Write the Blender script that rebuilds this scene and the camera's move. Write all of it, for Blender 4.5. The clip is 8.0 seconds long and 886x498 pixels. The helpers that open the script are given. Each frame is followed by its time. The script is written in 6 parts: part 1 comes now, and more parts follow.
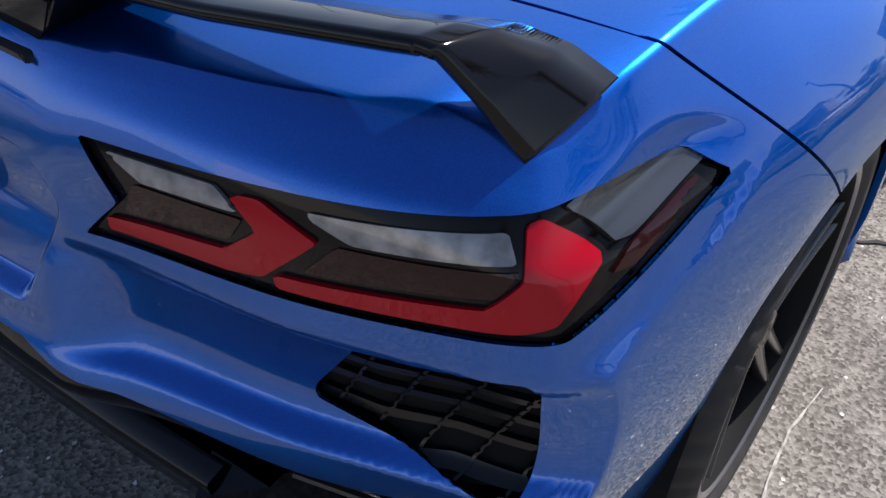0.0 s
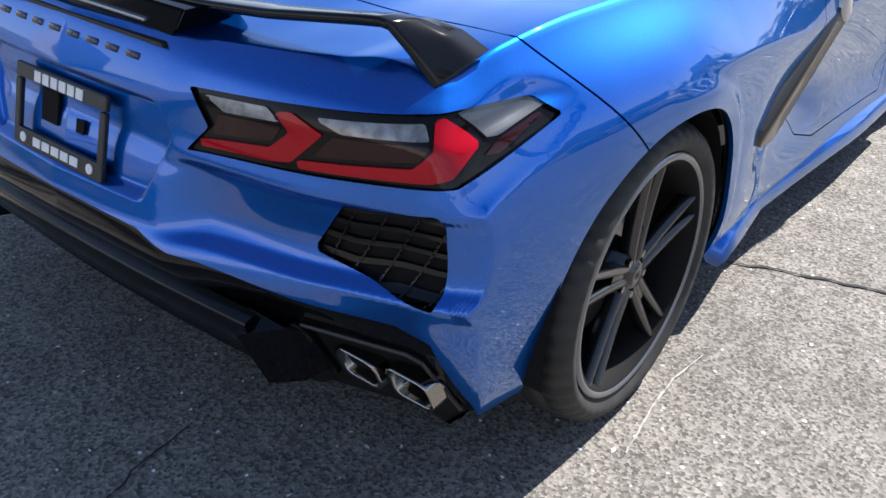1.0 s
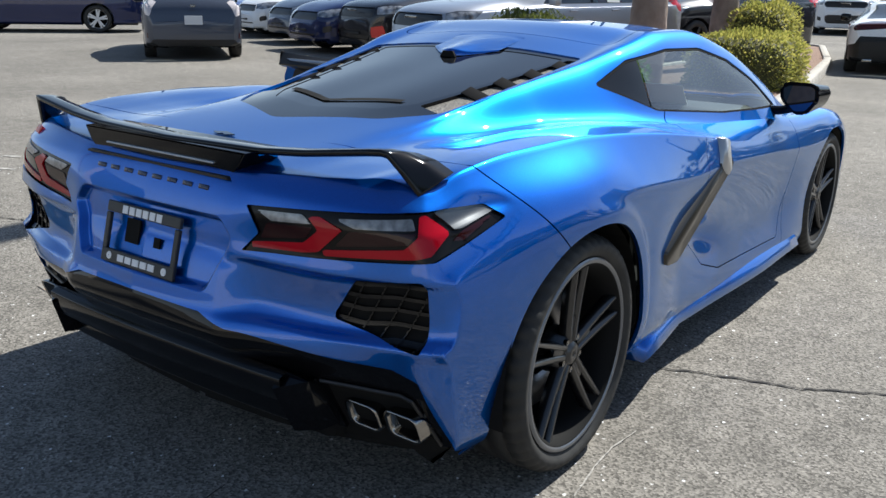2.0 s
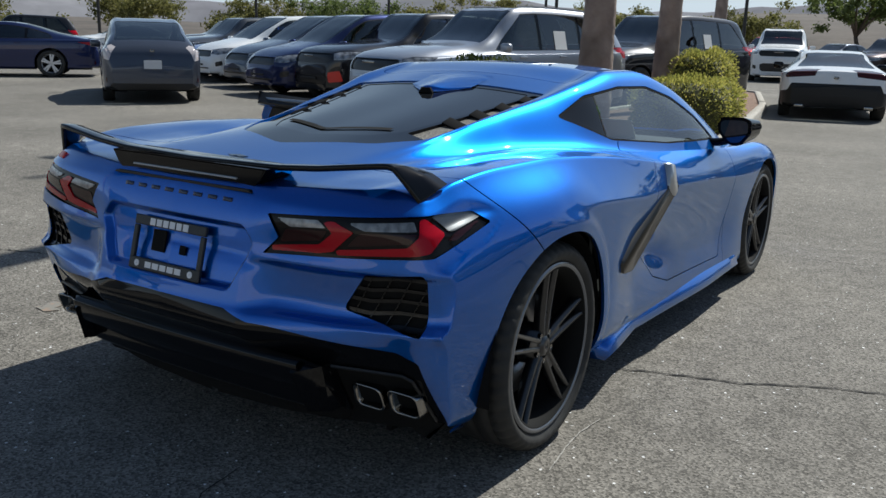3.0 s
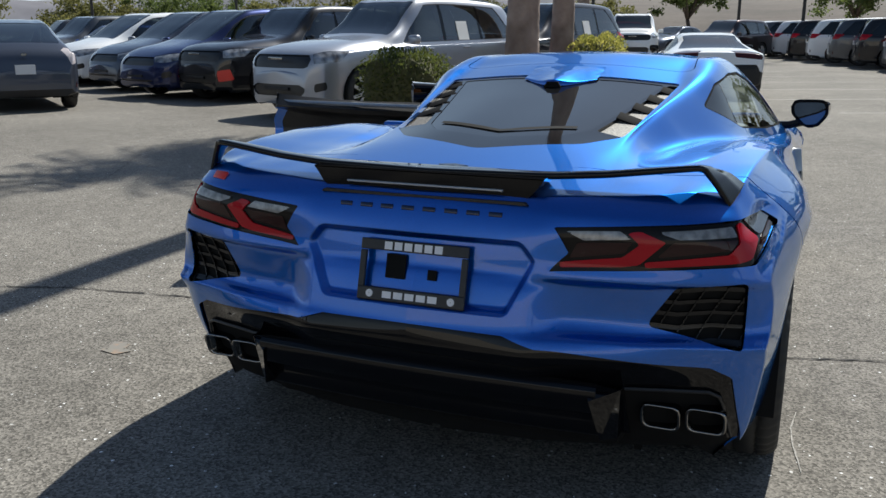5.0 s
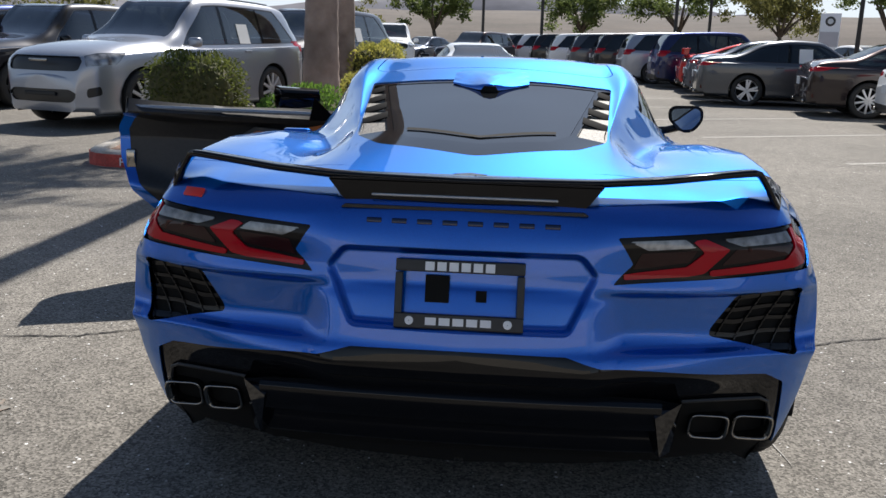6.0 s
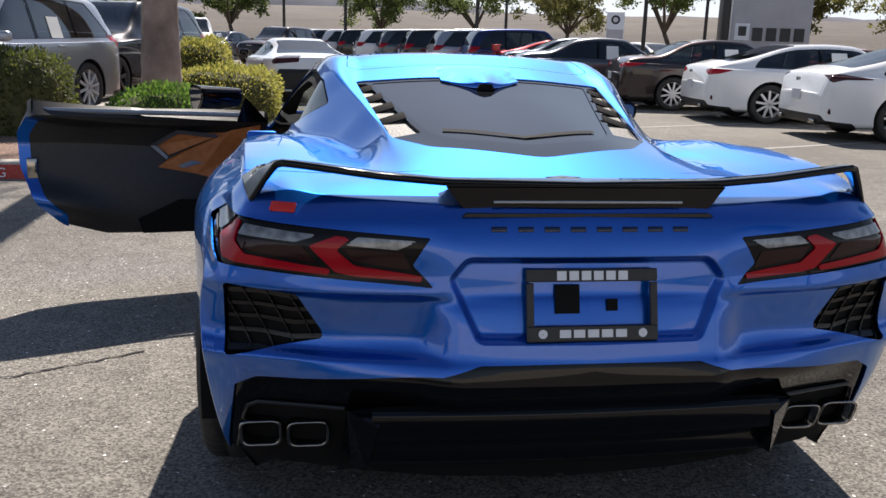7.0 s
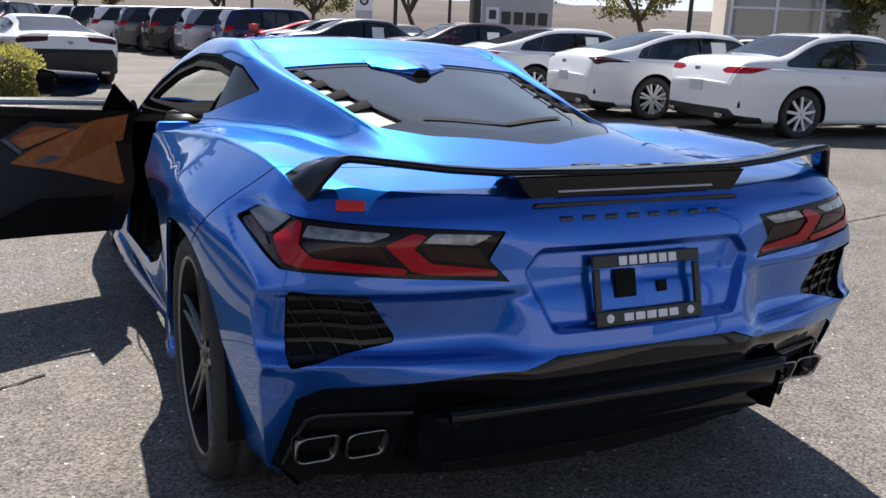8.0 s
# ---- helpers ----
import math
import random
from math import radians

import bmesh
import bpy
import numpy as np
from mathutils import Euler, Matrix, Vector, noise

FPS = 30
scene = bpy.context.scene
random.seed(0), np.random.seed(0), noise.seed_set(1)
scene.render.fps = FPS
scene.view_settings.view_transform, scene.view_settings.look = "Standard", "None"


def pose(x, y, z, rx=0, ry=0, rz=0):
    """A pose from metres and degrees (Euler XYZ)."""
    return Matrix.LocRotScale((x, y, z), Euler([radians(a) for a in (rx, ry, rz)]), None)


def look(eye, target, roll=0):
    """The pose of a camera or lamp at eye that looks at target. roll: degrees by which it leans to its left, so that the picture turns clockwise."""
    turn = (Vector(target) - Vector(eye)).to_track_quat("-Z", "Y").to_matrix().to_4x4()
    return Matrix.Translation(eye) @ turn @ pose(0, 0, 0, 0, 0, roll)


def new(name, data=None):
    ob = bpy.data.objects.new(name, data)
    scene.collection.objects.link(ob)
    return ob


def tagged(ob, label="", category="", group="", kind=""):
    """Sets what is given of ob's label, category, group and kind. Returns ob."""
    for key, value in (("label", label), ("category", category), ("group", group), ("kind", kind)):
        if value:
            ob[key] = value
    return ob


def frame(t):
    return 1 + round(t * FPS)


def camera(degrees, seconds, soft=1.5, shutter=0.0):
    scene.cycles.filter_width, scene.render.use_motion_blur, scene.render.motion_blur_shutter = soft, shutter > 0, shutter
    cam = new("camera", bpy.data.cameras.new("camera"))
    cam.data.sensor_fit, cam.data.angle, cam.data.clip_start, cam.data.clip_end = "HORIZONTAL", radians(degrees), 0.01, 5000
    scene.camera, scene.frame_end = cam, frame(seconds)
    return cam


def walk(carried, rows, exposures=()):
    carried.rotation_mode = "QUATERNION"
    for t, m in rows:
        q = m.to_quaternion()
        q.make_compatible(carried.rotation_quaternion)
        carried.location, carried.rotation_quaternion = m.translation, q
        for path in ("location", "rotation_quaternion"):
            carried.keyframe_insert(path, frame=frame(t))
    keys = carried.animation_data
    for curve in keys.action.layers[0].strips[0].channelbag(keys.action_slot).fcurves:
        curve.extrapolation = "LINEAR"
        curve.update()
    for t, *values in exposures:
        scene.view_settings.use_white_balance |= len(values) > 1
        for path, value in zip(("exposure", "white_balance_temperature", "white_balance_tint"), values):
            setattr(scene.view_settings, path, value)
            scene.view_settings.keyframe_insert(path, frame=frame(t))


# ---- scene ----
cam = camera(54.3, 8.0)
PATH = [
    (0, (1.066, -1.06, 1.27), (0.159, 0.191, 0.0), 1.2),
    (0.5, (1.282, -1.314, 1.305), (0.293, -0.057, 0.104), 1.0),
    (1, (1.552, -1.531, 1.328), (0.501, -0.157, 0.324), 2.0),
    (1.5, (1.785, -1.817, 1.332), (0.676, -0.338, 0.57), 1.1),
    (2, (1.932, -2.05, 1.336), (0.811, -0.5, 0.754), 1.2),
    (2.2, (1.993, -2.143, 1.332), (0.887, -0.56, 0.813), 1.4),
    (3.3, (2.049, -2.514, 1.315), (1.019, -0.867, 0.839), 1.5),
    (3.5, (1.952, -2.579, 1.313), (0.93, -0.925, 0.841), 1.3),
    (4, (1.632, -2.651, 1.302), (0.629, -0.981, 0.849), 0.7),
    (4.2, (1.488, -2.666, 1.308), (0.495, -0.989, 0.858), 0.6),
    (5.3, (0.668, -2.774, 1.304), (0.114, -0.92, 0.802), 0.6),
    (5.5, (0.5, -2.752, 1.292), (0.072, -0.86, 0.805), 1.4),
    (6, (0.134, -2.724, 1.272), (-0.038, -0.787, 0.802), 1.4),
    (6.5, (-0.233, -2.648, 1.257), (-0.098, -0.707, 0.793), 2.5),
    (7, (-0.624, -2.566, 1.255), (-0.334, -0.644, 0.788), 1.7),
    (7.5, (-0.978, -2.467, 1.245), (-0.409, -0.612, 0.757), 2.1),
    (8, (-1.301, -2.309, 1.247), (-0.458, -0.563, 0.758), 2.5),
]
walk(cam, [(t, look(eye, target, roll)) for t, eye, target, roll in PATH], [(0.0, 0.88, 6200, 16), (0.5, 1.25, 6100, 14), (1.0, 1.3, 6150, 12), (1.5, 0.95, 6100, 10), (2.0, 0.78, 6150, 6), (3.3, 0.1, 6150, 4), (4.2, 0.1, 6150, 4), (5.5, 0.52, 6400, 7), (6.5, 0.54, 6500, 11), (7.0, 0.66, 6650, 12), (7.5, 0.26, 6600, 14), (8.0, 0.7, 6450, 14)])

# ---- light: clear midday sky, sun ahead of the car and a little to its right ----
SUN = Vector((0.15, 0.82, 0.90)).normalized()
elev, azim = math.asin(SUN.z), math.atan2(SUN.x, SUN.y)
world = bpy.data.worlds.new("sky")
scene.world = world
world.use_nodes = True
wn = world.node_tree.nodes
sky = wn.new("ShaderNodeTexSky")
sky.sky_type, sky.sun_disc = "NISHITA", False
sky.sun_elevation, sky.sun_rotation = elev, azim
sky.dust_density, sky.ozone_density, sky.air_density = 0.7, 2.0, 1.0
wn["Background"].inputs["Strength"].default_value = 0.068
# pale desert haze that thickens evenly towards the horizon all round
wl = world.node_tree.links
wco, wsep, wabs, winv, wpow, wmul, haze = (wn.new(k) for k in ("ShaderNodeTexCoord", "ShaderNodeSeparateXYZ", "ShaderNodeMath", "ShaderNodeMath", "ShaderNodeMath", "ShaderNodeMath", "ShaderNodeMix"))
wabs.operation, winv.operation, wpow.operation, wmul.operation = "ABSOLUTE", "SUBTRACT", "POWER", "MULTIPLY"
winv.inputs[0].default_value, wpow.inputs[1].default_value, wmul.inputs[1].default_value = 1.0, 4.5, 0.9
haze.data_type = "RGBA"
haze.inputs["B"].default_value = (8.6, 9.6, 11.2, 1)
wl.new(wco.outputs["Generated"], wsep.inputs[0])
wl.new(wsep.outputs["Z"], wabs.inputs[0])
wl.new(wabs.outputs[0], winv.inputs[1])
wl.new(winv.outputs[0], wpow.inputs[0])
wl.new(wpow.outputs[0], wmul.inputs[0])
wl.new(wmul.outputs[0], haze.inputs["Factor"])
wl.new(sky.outputs[0], haze.inputs["A"])
wl.new(haze.outputs["Result"], wn["Background"].inputs["Color"])
sun = new("sun", bpy.data.lights.new("sun", "SUN"))
sun.data.energy, sun.data.angle, sun.data.color = 5.0, radians(0.53), (1.0, 0.94, 0.865)
sun.matrix_world = look(SUN * 60, (0, 0, 0))

# ---- materials ----
MATS = {}


def mat(name, color, rough=0.5, metal=0.0, coat=0.0, coat_rough=0.03, spec=0.5, emit=0.0):
    m = bpy.data.materials.new(name)
    m.use_nodes = True
    b = m.node_tree.nodes["Principled BSDF"]
    b.inputs["Base Color"].default_value = (*color, 1)
    b.inputs["Roughness"].default_value = rough
    b.inputs["Metallic"].default_value = metal
    b.inputs["Coat Weight"].default_value = coat
    b.inputs["Coat Roughness"].default_value = coat_rough
    b.inputs["Specular IOR Level"].default_value = spec
    if emit:
        b.inputs["Emission Color"].default_value = (*color, 1)
        b.inputs["Emission Strength"].default_value = emit
    MATS[name] = m
    return m


def nd(m, kind, **values):
    n = m.node_tree.nodes.new(kind)
    for k, v in values.items():
        n.inputs[k].default_value = v
    return n


def ln(m, a, b):
    m.node_tree.links.new(a, b)


def grain(m, c1, c2, scale, detail=4.0, lo=0.3, hi=0.7, bump=0.0, bump_scale=None, dist=0.01, second=None):
    """Two tones by noise at one or two scales, with a fine relief."""
    b = m.node_tree.nodes["Principled BSDF"]
    co = nd(m, "ShaderNodeTexCoord")
    n1 = nd(m, "ShaderNodeTexNoise", Scale=scale, Detail=detail)
    ln(m, co.outputs["Object"], n1.inputs["Vector"])
    r = nd(m, "ShaderNodeValToRGB")
    r.color_ramp.elements[0].position, r.color_ramp.elements[1].position = lo, hi
    r.color_ramp.elements[0].color, r.color_ramp.elements[1].color = (*c1, 1), (*c2, 1)
    ln(m, n1.outputs["Fac"], r.inputs["Fac"])
    out = r.outputs["Color"]
    if second:
        n2 = nd(m, "ShaderNodeTexNoise", Scale=second[0], Detail=3.0)
        ln(m, co.outputs["Object"], n2.inputs["Vector"])
        r2 = nd(m, "ShaderNodeValToRGB")
        r2.color_ramp.elements[0].position, r2.color_ramp.elements[1].position = 0.35, 0.65
        r2.color_ramp.elements[0].color = (second[1],) * 3 + (1,)
        r2.color_ramp.elements[1].color = (second[2],) * 3 + (1,)
        ln(m, n2.outputs["Fac"], r2.inputs["Fac"])
        mx = nd(m, "ShaderNodeMix")
        mx.data_type, mx.blend_type = "RGBA", "MULTIPLY"
        mx.inputs["Factor"].default_value = 1.0
        ln(m, out, mx.inputs["A"])
        ln(m, r2.outputs["Color"], mx.inputs["B"])
        out = mx.outputs["Result"]
    ln(m, out, b.inputs["Base Color"])
    if bump:
        n3 = nd(m, "ShaderNodeTexNoise", Scale=bump_scale or scale, Detail=3.0)
        ln(m, co.outputs["Object"], n3.inputs["Vector"])
        bp = nd(m, "ShaderNodeBump", Strength=bump, Distance=dist)
        ln(m, n3.outputs["Fac"], bp.inputs["Height"])
        ln(m, bp.outputs["Normal"], b.inputs["Normal"])
    return m


def car_paint(name, color, metal=0.6, rough=0.34):
    """Metallic paint with fine flakes under a clear coat and a thin film of dust."""
    m = mat(name, color, rough, metal, 1.0, 0.025)
    b = m.node_tree.nodes["Principled BSDF"]
    b.inputs["Specular IOR Level"].default_value = 0.1
    b.inputs["Specular Tint"].default_value = (*[0.5 + 0.5 * c / max(color) for c in color], 1)
    co = nd(m, "ShaderNodeTexCoord")
    fl = nd(m, "ShaderNodeTexVoronoi", Scale=900.0)
    ln(m, co.outputs["Object"], fl.inputs["Vector"])
    mx = nd(m, "ShaderNodeMix")
    mx.data_type = "RGBA"
    mx.inputs["A"].default_value = (*[c * 0.86 for c in color], 1)
    mx.inputs["B"].default_value = (*[min(1.0, c * 1.14 + 0.004) for c in color], 1)
    ln(m, fl.outputs["Color"], mx.inputs["Factor"])
    ln(m, mx.outputs["Result"], b.inputs["Base Color"])
    du = nd(m, "ShaderNodeTexNoise", Scale=9.0, Detail=5.0)
    ln(m, co.outputs["Object"], du.inputs["Vector"])
    mr = nd(m, "ShaderNodeMapRange")
    mr.inputs["To Min"].default_value, mr.inputs["To Max"].default_value = 0.006, 0.034
    ln(m, du.outputs["Fac"], mr.inputs["Value"])
    ln(m, mr.outputs["Result"], b.inputs["Coat Roughness"])
    return m


def glass(name, tint, gloss=0.06, rough=0.0):
    """A thin pane: tinted see-through with mirror gloss that grows at grazing angles."""
    m = bpy.data.materials.new(name)
    m.use_nodes = True
    t = m.node_tree
    t.nodes.remove(t.nodes["Principled BSDF"])
    tr, gl, mx = nd(m, "ShaderNodeBsdfTransparent"), nd(m, "ShaderNodeBsdfGlossy"), nd(m, "ShaderNodeMixShader")
    tr.inputs["Color"].default_value = (*tint, 1)
    gl.inputs["Roughness"].default_value = rough
    lw = nd(m, "ShaderNodeLayerWeight", Blend=0.18)
    mr = nd(m, "ShaderNodeMapRange")
    mr.inputs["To Min"].default_value, mr.inputs["To Max"].default_value = gloss, 0.8
    ln(m, lw.outputs["Facing"], mr.inputs["Value"])
    ln(m, mr.outputs["Result"], mx.inputs["Fac"])
    ln(m, tr.outputs[0], mx.inputs[1])
    ln(m, gl.outputs[0], mx.inputs[2])
    ln(m, mx.outputs[0], t.nodes["Material Output"].inputs["Surface"])
    MATS[name] = m
    return m


BLUE = car_paint("blue_paint", (0.0, 0.100, 0.49), 0.94, 0.37)
BLUE_BSDF = BLUE.node_tree.nodes["Principled BSDF"]
BLUE_BSDF.inputs["Specular Tint"].default_value = (0.60, 0.92, 1.0, 1)
BLUE_BSDF.inputs["Coat IOR"].default_value = 1.62
BLACK_GLOSS = mat("black_gloss", (0.004, 0.004, 0.005), 0.05, spec=.32)
DIFFUSER = mat("diffuser_black", (0.004, 0.004, 0.005), 0.14, spec=.34)
PLASTIC_BLACK = mat("black_plastic", (0.008, 0.008, 0.009), 0.8, spec=.06)
BLACK_SATIN = grain(mat("black_satin", (0.012, 0.012, 0.013), 0.42), (0.010, 0.010, 0.011), (0.018, 0.018, 0.019), 60)
BLACK_MATTE = mat("black_matte", (0.006, 0.006, 0.006), 0.85, spec=0.2)
RUBBER = grain(mat("tyre_rubber", (0.020, 0.019, 0.019), 0.70), (0.014, 0.014, 0.014), (0.030, 0.029, 0.027), 14, bump=0.15, bump_scale=180, dist=0.002)
RIM = mat("rim_dark", (0.030, 0.030, 0.032), 0.28, 0.6, 0.7)
RIM_SILVER = mat("rim_silver", (0.66, 0.66, 0.67), 0.34, 0.4)
CHROME = mat("chrome", (0.30, 0.29, 0.275), 0.14, 1.0)
STEEL = mat("brake_steel", (0.30, 0.30, 0.31), 0.35, 1.0)
RED_LENS = mat("red_lens", (0.36, 0.001, 0.010), 0.12, 0, 0.4, 0.01, 0.1)
SMOKE_RED = mat("smoked_red_lens", (0.020, 0.003, 0.004), 0.10, 0, 0.5, 0.01, 0.1)
VENT_GLOSS = mat("vent_gloss", (0.006, 0.006, 0.007), 0.25, spec=.38)
RED_DARK = mat("dark_red_lens", (0.050, 0.007, 0.006), 0.15, 0, 0.7, 0.01, 0.1)
CLEAR_LENS = grain(mat("clear_lens", (0.42, 0.43, 0.44), 0.2, 0.2, 0.6, 0.01), (0.10, 0.105, 0.11), (0.30, 0.31, 0.32), 40)
SMOKE_LENS = mat("smoke_lens", (0.008, 0.007, 0.007), 0.10, 0, 0.2, 0.01, 0.1)
BADGE_BLUE = mat("badge_dark_blue", (0.003, 0.010, 0.045), 0.25, 0.3, 0.8, 0.01, 0.1)
RED_BADGE = mat("red_badge", (0.65, 0.03, 0.02), 0.3)
WHITE_INK = mat("white_ink", (0.75, 0.76, 0.78), 0.5)
PAPER = mat("paper", (0.78, 0.78, 0.76), 0.8)
TAN = grain(mat("tan_leather", (0.42, 0.15, 0.045), 0.5), (0.36, 0.125, 0.035), (0.48, 0.18, 0.06), 30, bump=0.2, bump_scale=300, dist=0.001)
BLADE_GREY = mat("blade_grey", (0.034, 0.032, 0.028), 0.30, 0.6, 0.5)
SILVER_TRIM = mat("silver_trim", (0.42, 0.44, 0.47), 0.3, 0.6, 0.5)
SHEEN_GREY = mat("lamp_sheen_grey", (0.085, 0.092, 0.10), 0.25, 0.7, 0.6)
GREY_TRIM = mat("grey_trim", (0.16, 0.17, 0.19), 0.3, 0.7, 0.5)
MESH_GREY = grain(mat("vent_mesh", (0.14, 0.13, 0.12), 0.6), (0.02, 0.02, 0.02), (0.24, 0.22, 0.19), 160, 1)
SIDE_GLASS = glass("side_glass", (0.86, 0.93, 0.90), 0.07)
PANE = glass("parked_car_glass", (0.20, 0.23, 0.23))
MIRROR = mat("mirror", (0.34, 0.35, 0.37), 0.01, 1.0)

# ---- geometry tools ----


def pchip(xs, ys):
    """A smooth curve through knots that does not overshoot."""
    x, y = np.array(xs, float), np.array(ys, float)
    h, d = np.diff(x), np.diff(y) / np.diff(x)
    m = np.zeros_like(y)
    for i in range(1, len(x) - 1):
        if d[i - 1] * d[i] > 0:
            w1, w2 = 2 * h[i] + h[i - 1], h[i] + 2 * h[i - 1]
            m[i] = (w1 + w2) / (w1 / d[i - 1] + w2 / d[i])
    m[0], m[-1] = d[0], d[-1]

    def f(q):
        q = np.clip(np.asarray(q, float), x[0], x[-1])
        i = np.clip(np.searchsorted(x, q) - 1, 0, len(x) - 2)
        t = (q - x[i]) / h[i]
        return ((1 + 2 * t) * (1 - t) ** 2 * y[i] + t * (1 - t) ** 2 * h[i] * m[i]
                + t * t * (3 - 2 * t) * y[i + 1] + t * t * (t - 1) * h[i] * m[i + 1])
    return f


def line3(*knots):
    """A feature line of a body: knots of (y, x, z); gives x and z over y."""
    k = sorted(knots)
    ys = [a[0] for a in k]
    return pchip(ys, [a[1] for a in k]), pchip(ys, [a[2] for a in k])


class Sheet:
    """A triangle sheet with its own smooth normals, which can be cut along any line."""

    def __init__(self, v, n, t):
        self.v, self.n, self.t = v, n, t

    @staticmethod
    def grid(p, flip=False):
        nu, nv = p.shape[:2]
        du, dv = np.gradient(p, axis=0), np.gradient(p, axis=1)
        n = np.cross(du, dv)
        n /= np.maximum(np.linalg.norm(n, axis=2, keepdims=True), 1e-9)
        i = np.arange(nu * nv).reshape(nu, nv)
        a, b, c, d = i[:-1, :-1].ravel(), i[1:, :-1].ravel(), i[1:, 1:].ravel(), i[:-1, 1:].ravel()
        t = np.concatenate([np.stack([a, b, c], 1), np.stack([a, c, d], 1)])
        n[np.abs(p[..., 0]) < 1e-9, 0] = 0
        if flip:
            n, t = -n, t[:, ::-1]
        return Sheet(p.reshape(-1, 3).copy(), n.reshape(-1, 3).copy(), t.copy())

    def cut(self, f):
        """The part where f(x, y, z) is above zero, cut sharply."""
        if len(self.t) == 0:
            return self
        g = np.asarray(f(self.v[:, 0], self.v[:, 1], self.v[:, 2]), float)
        g = np.where(np.abs(g) < 1e-7, 1e-7, g)
        s = g > 0
        c = s[self.t].sum(1)
        keep = [self.t[c == 3]]
        v, n = [self.v], [self.n]
        base = len(self.v)
        mixed = self.t[(c == 1) | (c == 2)]
        if len(mixed):
            e = np.concatenate([mixed[:, [0, 1]], mixed[:, [1, 2]], mixed[:, [2, 0]]])
            e = np.sort(e, 1)
            e = np.unique(e[s[e[:, 0]] != s[e[:, 1]]], axis=0)
            w = (g[e[:, 0]] / (g[e[:, 0]] - g[e[:, 1]]))[:, None]
            v.append(self.v[e[:, 0]] * (1 - w) + self.v[e[:, 1]] * w)
            nn = self.n[e[:, 0]] * (1 - w) + self.n[e[:, 1]] * w
            n.append(nn / np.maximum(np.linalg.norm(nn, axis=1, keepdims=True), 1e-9))
            at = {(int(a), int(b)): base + k for k, (a, b) in enumerate(e)}
            out = []
            for tri in mixed:
                p = []
                for k in range(3):
                    a, b = int(tri[k]), int(tri[(k + 1) % 3])
                    if s[a]:
                        p.append(a)
                    if s[a] != s[b]:
                        p.append(at[(min(a, b), max(a, b))])
                for k in range(1, len(p) - 1):
                    out.append((p[0], p[k], p[k + 1]))
            keep.append(np.array(out, int).reshape(-1, 3))
        r = Sheet(np.concatenate(v), np.concatenate(n), np.concatenate(keep))
        return r.tidy()

    def tidy(self):
        used, inv = np.unique(self.t, return_inverse=True)
        return Sheet(self.v[used], self.n[used], inv.reshape(-1, 3))

    def minus(self, f, gap=0.0):
        return self.cut(lambda x, y, z: -f(x, y, z) - gap)

    def move(self, depth):
        return Sheet(self.v - self.n * depth, self.n, self.t)

    def mirror(self):
        k = np.array((-1, 1, 1))
        return Sheet(self.v * k, self.n * k, self.t[:, ::-1])

    def join(self, *others):
        v, n, t, o = [self.v], [self.n], [self.t], len(self.v)
        for s in others:
            v.append(s.v), n.append(s.n), t.append(s.t + o)
            o += len(s.v)
        return Sheet(np.concatenate(v), np.concatenate(n), np.concatenate(t))

    def rim(self, depth):
        """Folds every open edge inwards, so that the panel shows a thickness."""
        if not len(self.t) or depth == 0:
            return self
        e = np.concatenate([self.t[:, [0, 1]], self.t[:, [1, 2]], self.t[:, [2, 0]]])
        key = np.sort(e, 1)
        _, idx, cnt = np.unique(key, axis=0, return_index=True, return_counts=True)
        b = e[idx[cnt == 1]]
        b = b[~((np.abs(self.v[b[:, 0], 0]) < 1e-4) & (np.abs(self.v[b[:, 1], 0]) < 1e-4))]
        a0, a1 = self.v[b[:, 0]], self.v[b[:, 1]]
        d0, d1 = a0 - self.n[b[:, 0]] * depth, a1 - self.n[b[:, 1]] * depth
        nn = np.cross(a1 - a0, self.n[b[:, 0]])
        nn /= np.maximum(np.linalg.norm(nn, axis=1, keepdims=True), 1e-9)
        m = len(b)
        q = np.arange(m)
        t = np.concatenate([np.stack([q, q + 2 * m, q + m], 1), np.stack([q + m, q + 2 * m, q + 3 * m], 1)])
        return self.join(Sheet(np.concatenate([a0, a1, d0, d1]), np.concatenate([nn] * 4), t))

    def mesh(self, name):
        me = bpy.data.meshes.new(name)
        me.from_pydata([tuple(a) for a in self.v], [], [tuple(int(i) for i in a) for a in self.t])
        me.polygons.foreach_set("use_smooth", [True] * len(me.polygons))
        me.normals_split_custom_set_from_vertices([tuple(a) for a in self.n])
        me.update()
        return me


def inside(points, ax):
    """Signed distance to an outline in the plane of two axes: above zero inside."""
    p = np.array(points, float)
    q = np.roll(p, -1, axis=0)
    i, j = "xyz".index(ax[0]), "xyz".index(ax[1])

    def f(x, y, z):
        c = (x, y, z)
        a, b = np.asarray(c[i], float), np.asarray(c[j], float)
        best, odd = np.full(a.shape, 1e9), np.zeros(a.shape, bool)
        for (x0, y0), (x1, y1) in zip(p, q):
            ex, ey = x1 - x0, y1 - y0
            t = np.clip(((a - x0) * ex + (b - y0) * ey) / (ex * ex + ey * ey + 1e-12), 0, 1)
            best = np.minimum(best, np.hypot(a - x0 - t * ex, b - y0 - t * ey))
            hit = (y0 > b) != (y1 > b)
            odd ^= hit & (a < ex * (b - y0) / (ey + 1e-12 * (ey == 0)) + x0)
        return np.where(odd, best, -best)
    return f


